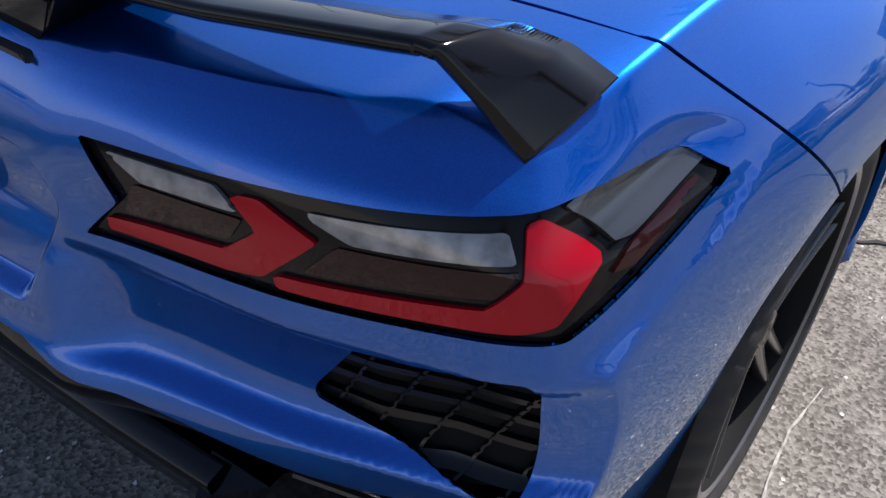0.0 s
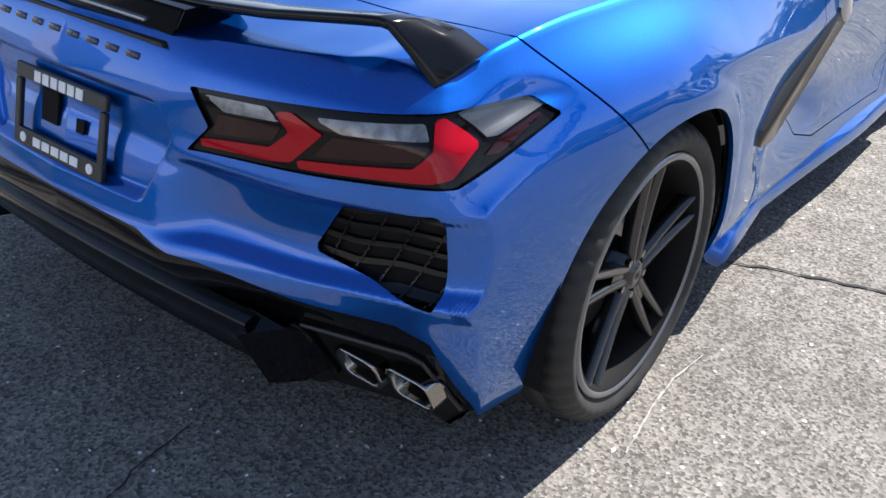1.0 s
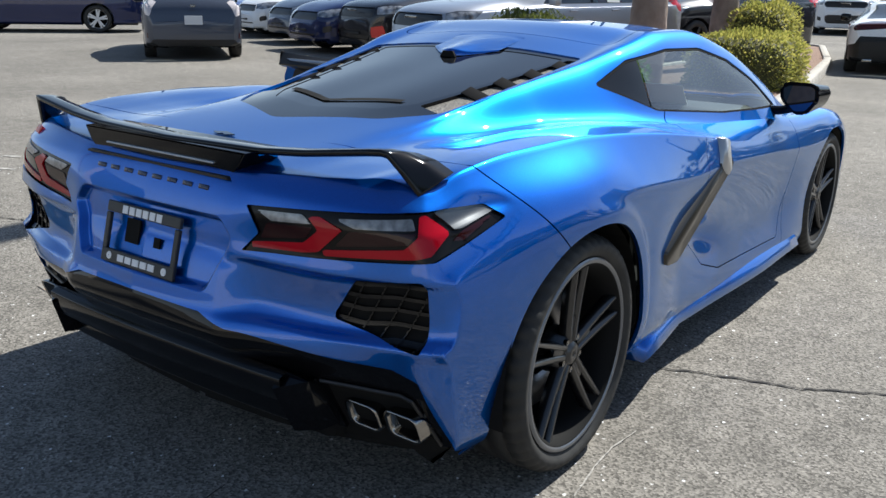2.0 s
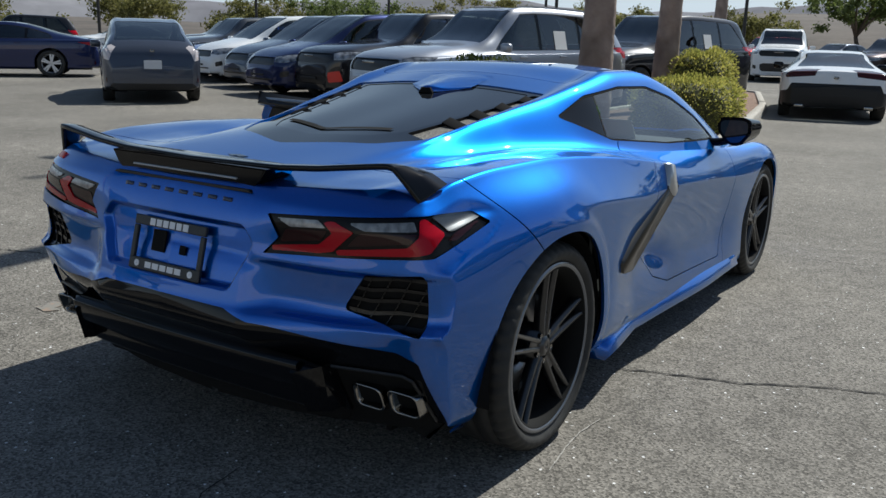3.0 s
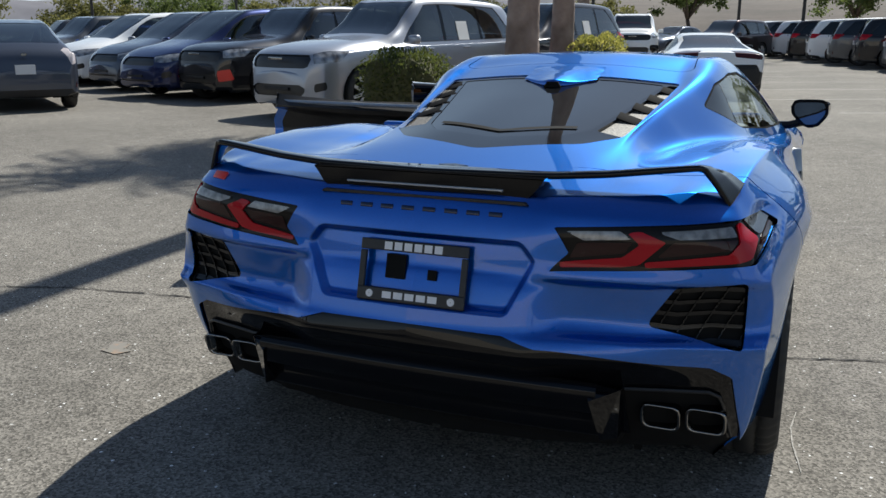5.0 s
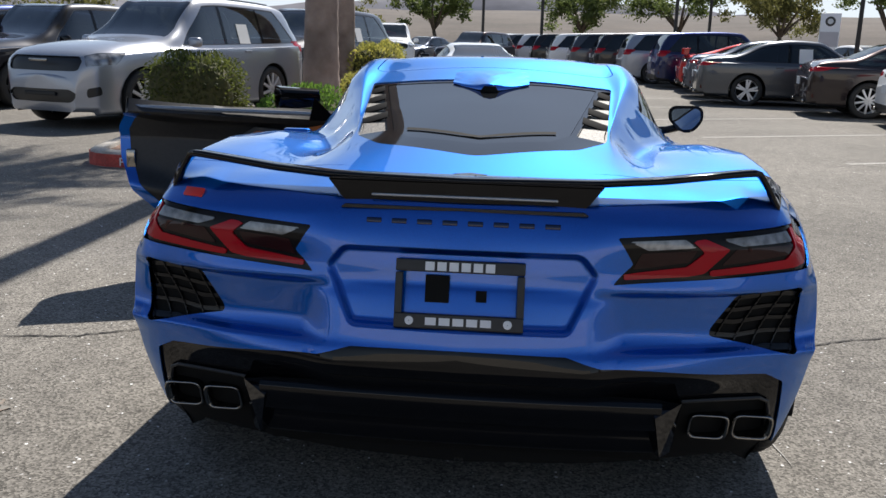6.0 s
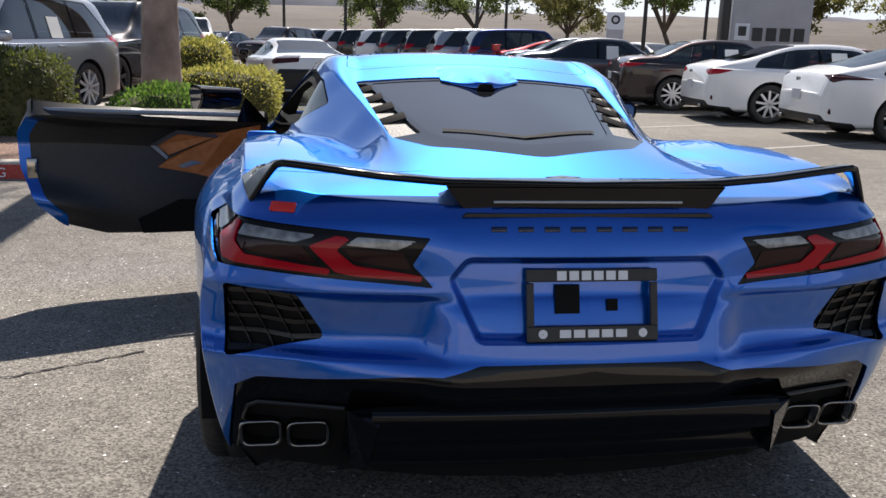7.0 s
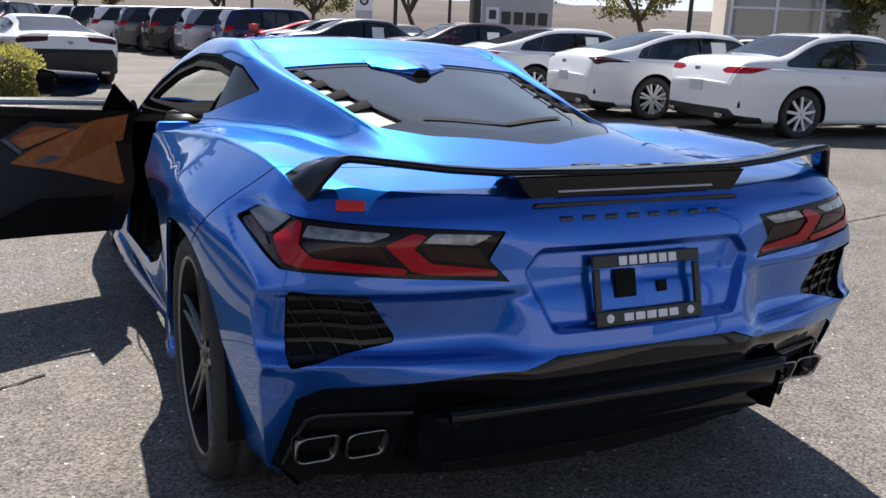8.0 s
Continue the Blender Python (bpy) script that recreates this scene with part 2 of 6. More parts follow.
def rounded(points, r, n=4):
    """An outline with its corners rounded."""
    out, p = [], [Vector(a) for a in points]
    for k, b in enumerate(p):
        a, c = p[k - 1], p[(k + 1) % len(p)]
        u, w = (a - b), (c - b)
        d = min(r, u.length * 0.45, w.length * 0.45)
        s, e = b + u.normalized() * d, b + w.normalized() * d
        for i in range(n + 1):
            t = i / n
            out.append(tuple(s * (1 - t) ** 2 + b * 2 * t * (1 - t) + e * t * t))
    return out


def empty(name, m=None):
    ob = new(name)
    ob.empty_display_size = 0.2
    if m is not None:
        ob.matrix_world = m
    return ob


def part(name, data, material, parent=None, label="", m=None):
    """Links a sheet, bmesh or mesh as one object under a thing or a part."""
    if isinstance(data, Sheet):
        me = data.mesh(name)
    elif isinstance(data, bmesh.types.BMesh):
        me = bpy.data.meshes.new(name)
        bmesh.ops.recalc_face_normals(data, faces=data.faces)
        data.to_mesh(me)
        data.free()
    else:
        me = data
    if not me.materials:
        me.materials.append(material)
    ob = new(name, me)
    ob.parent = parent
    if m is not None:
        ob.matrix_basis = m
    return tagged(ob, label)


def smooth(bm, angle=40):
    for f in bm.faces:
        f.smooth = True
    for e in bm.edges:
        if len(e.link_faces) == 2 and e.calc_face_angle(0) > radians(angle):
            e.smooth = False
    return bm


def box(size, at=(0, 0, 0), bevel=0.0, rot=None, seg=2, bm=None):
    bm = bm or bmesh.new()
    m = Matrix.Translation(at) @ (rot or Matrix()) @ Matrix.Diagonal((*size, 1))
    r = bmesh.ops.create_cube(bm, size=1, matrix=m)
    if bevel:
        es = list({e for v in r["verts"] for e in v.link_edges})
        bmesh.ops.bevel(bm, geom=es, offset=bevel, segments=seg, affect="EDGES", profile=0.5)
    return bm


def prism(outline, depth, m=None, bevel=0.0, bm=None, taper=0.0):
    """An outline in x, z raised along y by depth."""
    bm = bm or bmesh.new()
    m = m or Matrix()
    cx = sum(a[0] for a in outline) / len(outline)
    cz = sum(a[1] for a in outline) / len(outline)
    f0 = [bm.verts.new(m @ Vector((x, 0, z))) for x, z in outline]
    k = 1 - taper
    f1 = [bm.verts.new(m @ Vector((cx + (x - cx) * k, depth, cz + (z - cz) * k))) for x, z in outline]
    faces = [bm.faces.new(f0), bm.faces.new(f1[::-1])]
    n = len(outline)
    for i in range(n):
        faces.append(bm.faces.new((f0[i], f1[i], f1[(i + 1) % n], f0[(i + 1) % n])))
    if bevel:
        bmesh.ops.bevel(bm, geom=list({e for f in faces[:2] for e in f.edges}), offset=bevel, segments=2, affect="EDGES")
    return bm


def lathe(profile, n=40, axis="x", bm=None):
    """Turns a profile of (along, radius) about an axis."""
    bm = bm or bmesh.new()
    rings = []
    for a, r in profile:
        ring = []
        for k in range(n):
            w = 2 * math.pi * k / n
            c, s = r * math.cos(w), r * math.sin(w)
            ring.append(bm.verts.new({"x": (a, c, s), "y": (c, a, s), "z": (c, s, a)}[axis]))
        rings.append(ring)
    for p, q in zip(rings, rings[1:]):
        for k in range(n):
            bm.faces.new((p[k], p[(k + 1) % n], q[(k + 1) % n], q[k]))
    return bm


def tube(points, r, n=8, bm=None, closed=False):
    """A bar of round section along points; r may change along it."""
    bm = bm or bmesh.new()
    pts = [Vector(p) for p in points]
    rings = []
    for i, p in enumerate(pts):
        d = (pts[min(i + 1, len(pts) - 1)] - pts[max(i - 1, 0)]).normalized()
        u = d.cross(Vector((0, 0, 1)) if abs(d.z) < 0.95 else Vector((1, 0, 0))).normalized()
        w = d.cross(u)
        rr = r(i / max(1, len(pts) - 1)) if callable(r) else r
        rings.append([bm.verts.new(p + (u * math.cos(2 * math.pi * k / n) + w * math.sin(2 * math.pi * k / n)) * rr) for k in range(n)])
    for a, b in zip(rings, rings[1:]):
        for k in range(n):
            bm.faces.new((a[k], a[(k + 1) % n], b[(k + 1) % n], b[k]))
    bm.faces.new(rings[0][::-1])
    bm.faces.new(rings[-1])
    return bm


def loft(lines, ys, nv, crease=None):
    """Sections through feature lines at the given y, each a smooth curve from the first line to the last.
    crease gives, line by line, how sharply the surface breaks there, over y."""
    c = np.stack([np.stack([lx(ys), ys, lz(ys)], -1) for lx, lz in lines], 1)
    k = c.shape[1]
    ext = np.concatenate([2 * c[:, :1] - c[:, 1:2], c, 2 * c[:, -1:] - c[:, -2:-1]], 1)
    ext[:, 0] = c[:, 1] * np.array((-1, 1, 1)) if abs(c[0, 0, 0]) < 1e-6 else ext[:, 0]
    sharp = np.zeros((len(ys), k, 1))
    for j, f in (crease or {}).items():
        sharp[:, j, 0] = f(ys)
    q = np.linspace(0, k - 1, nv)
    i = np.clip(q.astype(int), 0, k - 2)
    t = (q - i)[None, :, None]
    p0, p1, p2, p3 = (ext[:, i + s] for s in range(4))
    s1, s2 = sharp[:, i], sharp[:, i + 1]
    m1 = (1 - s1) * 0.5 * (p2 - p0) + s1 * (p2 - p1)
    m2 = (1 - s2) * 0.5 * (p3 - p1) + s2 * (p2 - p1)
    return (1 + 2 * t) * (1 - t) ** 2 * p1 + t * (1 - t) ** 2 * m1 + t * t * (3 - 2 * t) * p2 - t * t * (1 - t) * m2


# ---- the blue mid-engined sports car: rear axle over the origin, nose along +y ----
REAR_R, FRONT_R, BASE = 0.347, 0.328, 2.722
LINES = [
    line3((-.80, 0, .875), (-.60, 0, .898), (-.447, 0, .922), (-.25, 0, .953), (0, 0, .990), (.4, 0, 1.052), (.75, 0, 1.112), (1.0, 0, 1.168),
          (1.25, 0, 1.203), (1.5, 0, 1.203), (1.9, 0, 1.12), (2.35, 0, .885), (2.5, 0, .815), (2.8, 0, .78), (3.3, 0, .68), (3.74, 0, .56)),
    line3((-.80, .20, .875), (-.447, .20, .922), (-.25, .20, .951), (0, .20, .988), (.4, .20, 1.050), (.75, .22, 1.108), (1.0, .22, 1.160),
          (1.25, .23, 1.199), (1.5, .23, 1.199), (1.9, .25, 1.115), (2.35, .30, .880), (2.5, .30, .812), (2.8, .30, .775), (3.3, .30, .675), (3.74, .25, .55)),
    line3((-.80, .36, .875), (-.447, .36, .922), (-.25, .36, .944), (0, .38, .968), (.4, .42, 1.030), (.75, .45, 1.090), (1.0, .44, 1.140),
          (1.25, .44, 1.184), (1.5, .44, 1.184), (1.9, .48, 1.09), (2.35, .55, .862), (2.5, .54, .805), (2.8, .52, .765), (3.3, .50, .665), (3.74, .40, .54)),
    line3((-.80, .46, .884), (-.6, .46, .903), (-.45, .46, .917), (-.2, .435, .935), (.1, .425, .966), (.4, .47, 1.022), (.7, .53, 1.073), (.95, .578, 1.122),
          (1.25, .598, 1.150), (1.55, .610, 1.145), (1.8, .645, 1.095), (2.05, .70, .985), (2.3, .765, .83), (2.7, .68, .765), (3.3, .62, .665), (3.74, .5, .53)),
    line3((-.80, .54, .886), (-.6, .54, .904), (-.45, .54, .917), (-.2, .50, .922), (.1, .50, .912), (.4, .565, .925), (.7, .66, .925), (.95, .72, .905),
          (1.4, .785, .858), (1.9, .855, .83), (2.25, .83, .792), (2.7, .76, .762), (3.3, .70, .665), (3.74, .56, .52)),
    line3((-.80, .62, .884), (-.6, .62, .906), (-.45, .63, .917), (-.2, .60, .928), (.1, .60, .930), (.4, .66, .926), (.7, .735, .900), (.95, .79, .875),
          (1.4, .825, .842), (1.9, .88, .81), (2.3, .855, .785), (2.7, .81, .765), (3.3, .75, .67), (3.74, .60, .51)),
    line3((-.80, .69, .880), (-.6, .700, .907), (-.45, .710, .920), (-.2, .715, .939), (.05, .715, .946), (.3, .745, .941), (.6, .80, .912), (.85, .845, .868),
          (1.2, .875, .828), (1.9, .90, .785), (2.3, .885, .775), (2.7, .865, .770), (3.3, .80, .67), (3.74, .62, .49)),
    line3((-.80, .755, .825), (-.6, .780, .866), (-.5, .790, .893), (-.41, .801, .923), (-.2, .817, .942), (.05, .834, .944), (.25, .851, .933), (.5, .873, .909), (.78, .898, .873), (.95, .908, .846),
          (1.2, .912, .802), (1.9, .92, .745), (2.4, .925, .735), (2.72, .92, .74), (3.3, .86, .64), (3.74, .64, .46)),
    line3((-.80, .84, .70), (-.55, .876, .745), (-.35, .915, .765), (-.2, .945, .775), (0, .966, .785), (.2, .967, .792), (.45, .960, .772), (.8, .950, .737), (1.1, .944, .732), (1.6, .944, .70), (2.3, .955, .645), (2.45, .957, .64), (2.72, .958, .66), (3.3, .90, .55), (3.74, .66, .42)),
    line3((-.80, .86, .50), (-.58, .893, .545), (-.3, .930, .52), (.45, .945, .50), (.8, .905, .46), (1.3, .888, .43), (1.9, .900, .40),
          (2.3, .935, .40), (2.8, .94, .42), (3.3, .90, .38), (3.74, .66, .36)),
    line3((-.80, .80, .26), (-.45, .866, .265), (-.3, .892, .265), (.45, .932, .26), (.65, .918, .245), (.85, .898, .235), (1.3, .905, .205), (2.2, .930, .16),
          (2.8, .92, .17), (3.3, .88, .17), (3.74, .65, .20)),
    line3((-.80, .74, .20), (-.45, .80, .17), (.45, .85, .14), (1.3, .85, .125), (2.2, .85, .115), (3.3, .78, .13), (3.74, .60, .17)),
]
# how far the tail reaches back, over half width and height
TAIL_X = (0, .30, .40, .60, .77, .81, .845, .90)
TAIL_Z = (.20, .42, .50, .54, .558, .60, .66, .684, .695, .74, .80, .85, .88, .94)
TAIL = -np.array([
    [.60, .60, .59, .55, .51, .49, .465, .42], [.738, .733, .708, .655, .605, .592, .575, .53], [.795, .785, .750, .70, .632, .618, .600, .56],
    [.790, .775, .738, .695, .640, .628, .614, .588], [.784, .766, .712, .665, .614, .602, .589, .562], [.775, .755, .698, .655, .605, .593, .580, .55], [.757, .740, .698, .662, .612, .600, .585, .54], [.748, .731, .701, .667, .616, .604, .588, .54],
    [.742, .728, .712, .684, .632, .618, .600, .54], [.733, .722, .703, .676, .628, .612, .590, .46], [.718, .713, .700, .672, .622, .600, .548, .34],
    [.700, .695, .686, .655, .595, .552, .395, .27], [.684, .676, .664, .628, .556, .50, .37, .26],
    [.600, .585, .575, .545, .49, .44, .33, .25]])


def tail_table(n=160):
    """A fine table of the tail's reach, smooth both ways."""
    fx, fz = np.linspace(0, 1.0, n), np.linspace(.16, .98, n)
    rows = np.stack([pchip(TAIL_X, r)(fx) for r in TAIL])
    return fx, fz, np.stack([pchip(TAIL_Z, rows[:, k])(fz) for k in range(n)], 1)


FX, FZ, FY = tail_table()


def tail_y(x, z):
    a = np.clip((np.abs(x) - FX[0]) / (FX[1] - FX[0]), 0, len(FX) - 1.001)
    b = np.clip((np.asarray(z) - FZ[0]) / (FZ[1] - FZ[0]), 0, len(FZ) - 1.001)
    i, j = a.astype(int), b.astype(int)
    s, t = a - i, b - j
    return (FY[j, i] * (1 - s) + FY[j, i + 1] * s) * (1 - t) + (FY[j + 1, i] * (1 - s) + FY[j + 1, i + 1] * s) * t


YS = np.linspace(-.80, 3.74, 420)
# the crest over the rear wheel and the waist of the flank are sharp folds
CREASE = {7: pchip((-.80, -.5, -.4, .65, 1.1, 1.6, 3.74), (0, .5, .92, .92, .4, .1, 0)), 8: pchip((-.80, .05, .3, 1.6, 2.6, 3.2, 3.74), (0, 0, .9, .9, .6, 0, 0))}
SECT = loft(LINES, YS, 217, CREASE)
# scoop behind the door and the hollow of the rocker
sy, sz, sx = SECT[..., 1], SECT[..., 2], SECT[..., 0]
hollow = np.exp(-(((sy - 1.02) * 0.96 + (sz - .47) * -.26) / .22) ** 2 - (((sz - .47) * 0.96 + (sy - 1.02) * .26) / .065) ** 2)
SECT[..., 0] -= 0.045 * hollow * (sx > .8)
# flared lips round the wheel arches
for ay, az, ar in ((0, REAR_R, .392), (BASE, FRONT_R, .364)):
    q = np.clip((ar + .062 - np.hypot(sy - ay, sz - az)) / .036, 0, 1) * np.clip((sy - ay + .12) / .22, 0, 1)
    SECT[..., 0] += .009 * q * q * (3 - 2 * q) * np.clip((sx - .78) / .08, 0, 1) * np.clip((sz - .22) / .12, 0, 1)


def soft_max(a, c, k):
    """The greater of the two, with a round blend of width k."""
    h = np.maximum(k - np.abs(a - c), 0) / k
    return np.maximum(a, c) + h * h * k / 4


# the body's sections end on the tail's face with a rounded edge; the face closes the middle
BODY = SECT.copy()
BODY[..., 1] = np.where(BODY[..., 1] < -.1, soft_max(BODY[..., 1], tail_y(BODY[..., 0], BODY[..., 2]), .010), BODY[..., 1])
q = np.linspace(.985, .008, 130)[:, None]
lid = np.stack([SECT[0, None, :, 0] * (1 - q), 0 * q + 0 * SECT[0, None, :, 0], .16 + (SECT[0, None, :, 2] - .16) * (1 - q)], -1)
lid[..., 1] = tail_y(lid[..., 0], lid[..., 2])
SHELL = Sheet.grid(np.concatenate([lid, BODY]), flip=True)
gx, gz = np.meshgrid(np.linspace(0, .97, 170), np.linspace(.18, .96, 140), indexing="ij")
END = inside([(0, -1)] + [(a, b) for a, b in SECT[0, :, (0, 2)].T] + [(SECT[0, -1, 0], -1)], "xz")
FACE = Sheet.grid(np.stack([gx, tail_y(gx, gz), gz], -1)).cut(END)
if FACE.n[:, 1].mean() > 0:
    FACE = Sheet(FACE.v, -FACE.n, FACE.t[:, ::-1])
if SHELL.n[:, 2].mean() < 0:
    SHELL = Sheet(SHELL.v, -SHELL.n, SHELL.t[:, ::-1])


def arch(y0, z0, r):
    return lambda x, y, z: np.minimum(r - np.hypot(y - y0, z - z0), np.abs(x) - .6)


def wrap(outline, r=.004):
    """An outline on the tail that runs round its corner, over x + 0.8 y and height."""
    f = inside(rounded(outline, r, 2), "xz")
    return lambda x, y, z: np.minimum(f(np.abs(x) + .8 * y, y, z), np.minimum(-.30 - y, np.abs(x) - .30))


def lamp_at(u, v):
    """A place on the tail lamp: u along it from the plate outwards, v from its lower to its upper edge."""
    w = float(np.interp(u, (0, .5, .85, 1.0, 1.16, 1.367), (-.204, .070, .290, .362, .466, .608)))
    return w, .719 + .033 * min(u, 1) + .055 * max(u - 1, 0) + v * (.106 - .02 * max(u - .9, 0))


CAR = tagged(empty("sports_car", pose(0, 0, 0)), "metallic blue two-seat sports car with black wing, driver's door open", "car")
G = 0.0022
REAR = SHELL.cut(lambda x, y, z: -.30 - y)
REAR_ARCH, FRONT_ARCH = arch(0, REAR_R, .387), arch(BASE, FRONT_R, .358)
LAMP = wrap([(-.190, .826), (.068, .840), (.306, .852), (.420, .853), (.535, .848), (.608, .817), (.385, .747), (.059, .730), (-.210, .714), (-.150, .763)])
VENT = inside(rounded([(.672, .687), (.838, .704), (.838, .530), (.612, .580), (.612, .596)], .012), "xz")
RECESS = inside(rounded([(-.335, .735), (-.292, .787), (.292, .787), (.335, .735), (.268, .592), (-.268, .592)], .02), "xz")
SKIRT = inside([(-1, .545), (-.345, .520), (-.26, .548), (0, .552), (.26, .548), (.345, .520), (.60, .497), (.765, .481), (.818, .452), (.846, .26), (.846, 0), (-1, 0)], "xz")
SEAM = lambda x, y, z: (y + .36) * .705 + (z - .915) * .710
HATCH = inside(rounded([(-.475, .80), (.475, .80), (.398, .03), (.30, -.13), (0, -.26), (-.30, -.13), (-.398, .03)], .035), "xy")
GLASS = inside(rounded([(-.415, .765), (.415, .765), (.285, .06), (.22, -.045), (0, -.11), (-.22, -.045), (-.285, .06)], .02), "xy")
LOUVRE = inside(rounded([(.432, .765), (.468, .765), (.402, .04), (.305, .06)], .012), "xy")
ROOF = inside(rounded([(-.50, .98), (.50, .98), (.47, 1.58), (-.47, 1.58)], .05), "xy")
DLO = inside(rounded([(.69, 1.02), (.90, 1.096), (1.2, 1.124), (1.5, 1.116), (1.72, 1.062), (1.9, .965), (2.02, .850), (1.45, .868), (.95, .918)], .02), "yz")
WIND = inside([(-.565, 1.60), (.565, 1.60), (.735, 2.24), (.5, 2.42), (0, 2.48), (-.5, 2.42), (-.735, 2.24)], "xy")
DOOR = inside(rounded([(1.02, .930), (.935, .872), (.885, .79), (.888, .63), (.945, .46), (1.06, .345), (1.25, .285), (1.98, .255), (2.06, .50), (2.06, .76), (2.03, .850), (1.45, .870)], .02), "yz")
SIDE = lambda f: (lambda x, y, z: np.minimum(f(x, y, z), np.abs(x) - .50))
DLO_S, DOOR_S = SIDE(DLO), SIDE(DOOR)
TOP = lambda f, low=.55: (lambda x, y, z: np.minimum(f(x, y, z), z - low))
WIND_T = lambda x, y, z: np.minimum(np.minimum(WIND(x, y, z), z - .80), (y - 1.60) * .6)


def both(name, s, material, parent, label="", rim=.012):
    """One sheet on each side as one part."""
    s = s.rim(rim)
    return part(name, s.join(s.mirror()), material, parent, label)


def each_side(name, s, material, parent, label="", rim=.012):
    s = s.rim(rim)
    return part(name, s, material, parent, label), part(name, s.mirror(), material, parent, label)


# outer panels
base = SHELL.minus(REAR_ARCH).minus(FRONT_ARCH)
base = base.minus(LAMP)
bumper_side = base.cut(lambda x, y, z: np.minimum(-SEAM(x, y, z) - G, np.minimum(-.05 - y, np.maximum(.93 - z, np.abs(x) - .78))))
deck = base.cut(lambda x, y, z: np.maximum(SEAM(x, y, z) - G, np.maximum(y + .05, np.minimum(z - .93, .78 - np.abs(x)))))
deck = deck.minus(TOP(HATCH, .85)).minus(TOP(ROOF, 1.0), G).minus(WIND_T).minus(DLO_S)
door_skin = deck.cut(lambda x, y, z: DOOR_S(x, y, z) - G)
deck = deck.minus(DOOR_S, G)
front_cut = lambda x, y, z: y - 2.05
both("front_clip", deck.cut(front_cut), BLUE, CAR)
rear_body = deck.minus(front_cut, .003)
part("body_shell", rear_body.rim(.012).join(rear_body.mirror().rim(.012)), BLUE, CAR)
part("right_door", door_skin.rim(.012), BLUE, CAR)
both("roof_panel", SHELL.cut(lambda x, y, z: TOP(ROOF, 1.0)(x, y, z) - G), BLUE, CAR)
LOW = lambda x, y, z: np.minimum(SKIRT(x, y, z), -.40 - y)
cover = bumper_side.minus(LAMP).minus(VENT).minus(RECESS).minus(LOW)
both("bumper_cover", cover, BLUE, CAR, rim=.005)
# the number plate's bay: a chamfered hexagonal hollow
bx, bz = np.meshgrid(np.linspace(0, .34, 110), np.linspace(.585, .795, 70), indexing="ij")


def bay_y(x, z):
    q = np.clip(RECESS(x, 0 * x, z) / .020, 0, 1)
    return tail_y(x, z) + .022 * q * q * (3 - 2 * q)


plate_panel = Sheet.grid(np.stack([bx, bay_y(bx, bz), bz], -1)).cut(RECESS)
if plate_panel.n[:, 1].mean() > 0:
    plate_panel = Sheet(plate_panel.v, -plate_panel.n, plate_panel.t[:, ::-1])
both("plate_recess", plate_panel, BLUE, CAR, "", 0)
# inner shell behind all gaps
inner = SHELL.move(.02).minus(lambda x, y, z: np.minimum(RECESS(x, y, z), -.2 - y)).minus(REAR_ARCH).minus(FRONT_ARCH).minus(DLO_S, .0).minus(WIND_T)
inner_r = inner.minus(lambda x, y, z: np.minimum(DOOR_S(x, y, z), z - .5))
inner_l = inner.minus(DOOR_S)
part("inner_shell", inner_r.join(inner_l.mirror()), BLACK_MATTE, CAR)
both("tail_backing", FACE.move(.05).cut(lambda x, y, z: z - .30), BLACK_MATTE, CAR, rim=0)

# hatch: black frame, glass, louvres
frame_s = SHELL.cut(TOP(HATCH, .85)).minus(TOP(GLASS, .85)).minus(LOUVRE)
both("hatch_frame", frame_s.move(.004), BLACK_GLOSS, CAR, "gloss black hatch frame", .01)
GLASS_BLACK = mat("privacy_glass", (0.010, 0.011, 0.013), 0.02, spec=.45)
both("hatch_glass", SHELL.cut(lambda x, y, z: TOP(GLASS, .85)(x, y, z) - .002).move(.006), GLASS_BLACK, CAR, "dark rear hatch glass", 0)
grille = SHELL.cut(LOUVRE).cut(lambda x, y, z: z - .9)
each_side("hatch_vent", grille.move(.016), MESH_GREY, CAR, "fine metal vent mesh", 0)


def shell_z(x, y):
    """Height of the body's top at a place."""
    k = int(np.clip(round((y - YS[0]) / (YS[1] - YS[0])), 0, len(YS) - 1))
    xs, zs = SECT[k, :125, 0], SECT[k, :125, 2]
    return float(np.interp(abs(x), np.maximum.accumulate(xs), zs))


for s in (1, -1):
    for y in (.70, .555, .41, .265):
        xi = float(np.interp(y, (.06, .765), (.30, .432)))
        xo = float(np.interp(y, (.04, .765), (.402, .468)))
        c = Vector((s * (xi + xo) / 2, y, shell_z((xi + xo) / 2, y) - .008))
        part("louvre_slat", smooth(box((xo - xi + .012, .052, .006), c, .002, pose(0, 0, 0, 20, s * 18, 0))), PLASTIC_BLACK, CAR)
bar = bmesh.new()
for s in (1, -1):
    pts = [(s * .0, -.028), (s * .24, .062)]
    prev = None
    for k in range(9):
        t = k / 8
        x, y = pts[0][0] + (pts[1][0] - pts[0][0]) * t, pts[0][1] + (pts[1][1] - pts[0][1]) * t
        row = [bar.verts.new((x, y + d, shell_z(x, y + d) - .002)) for d in (-.013, .013)]
        if prev:
            bar.faces.new((prev[0], row[0], row[1], prev[1]))
        prev = row
part("hatch_gap", bar, BLACK_MATTE, CAR)
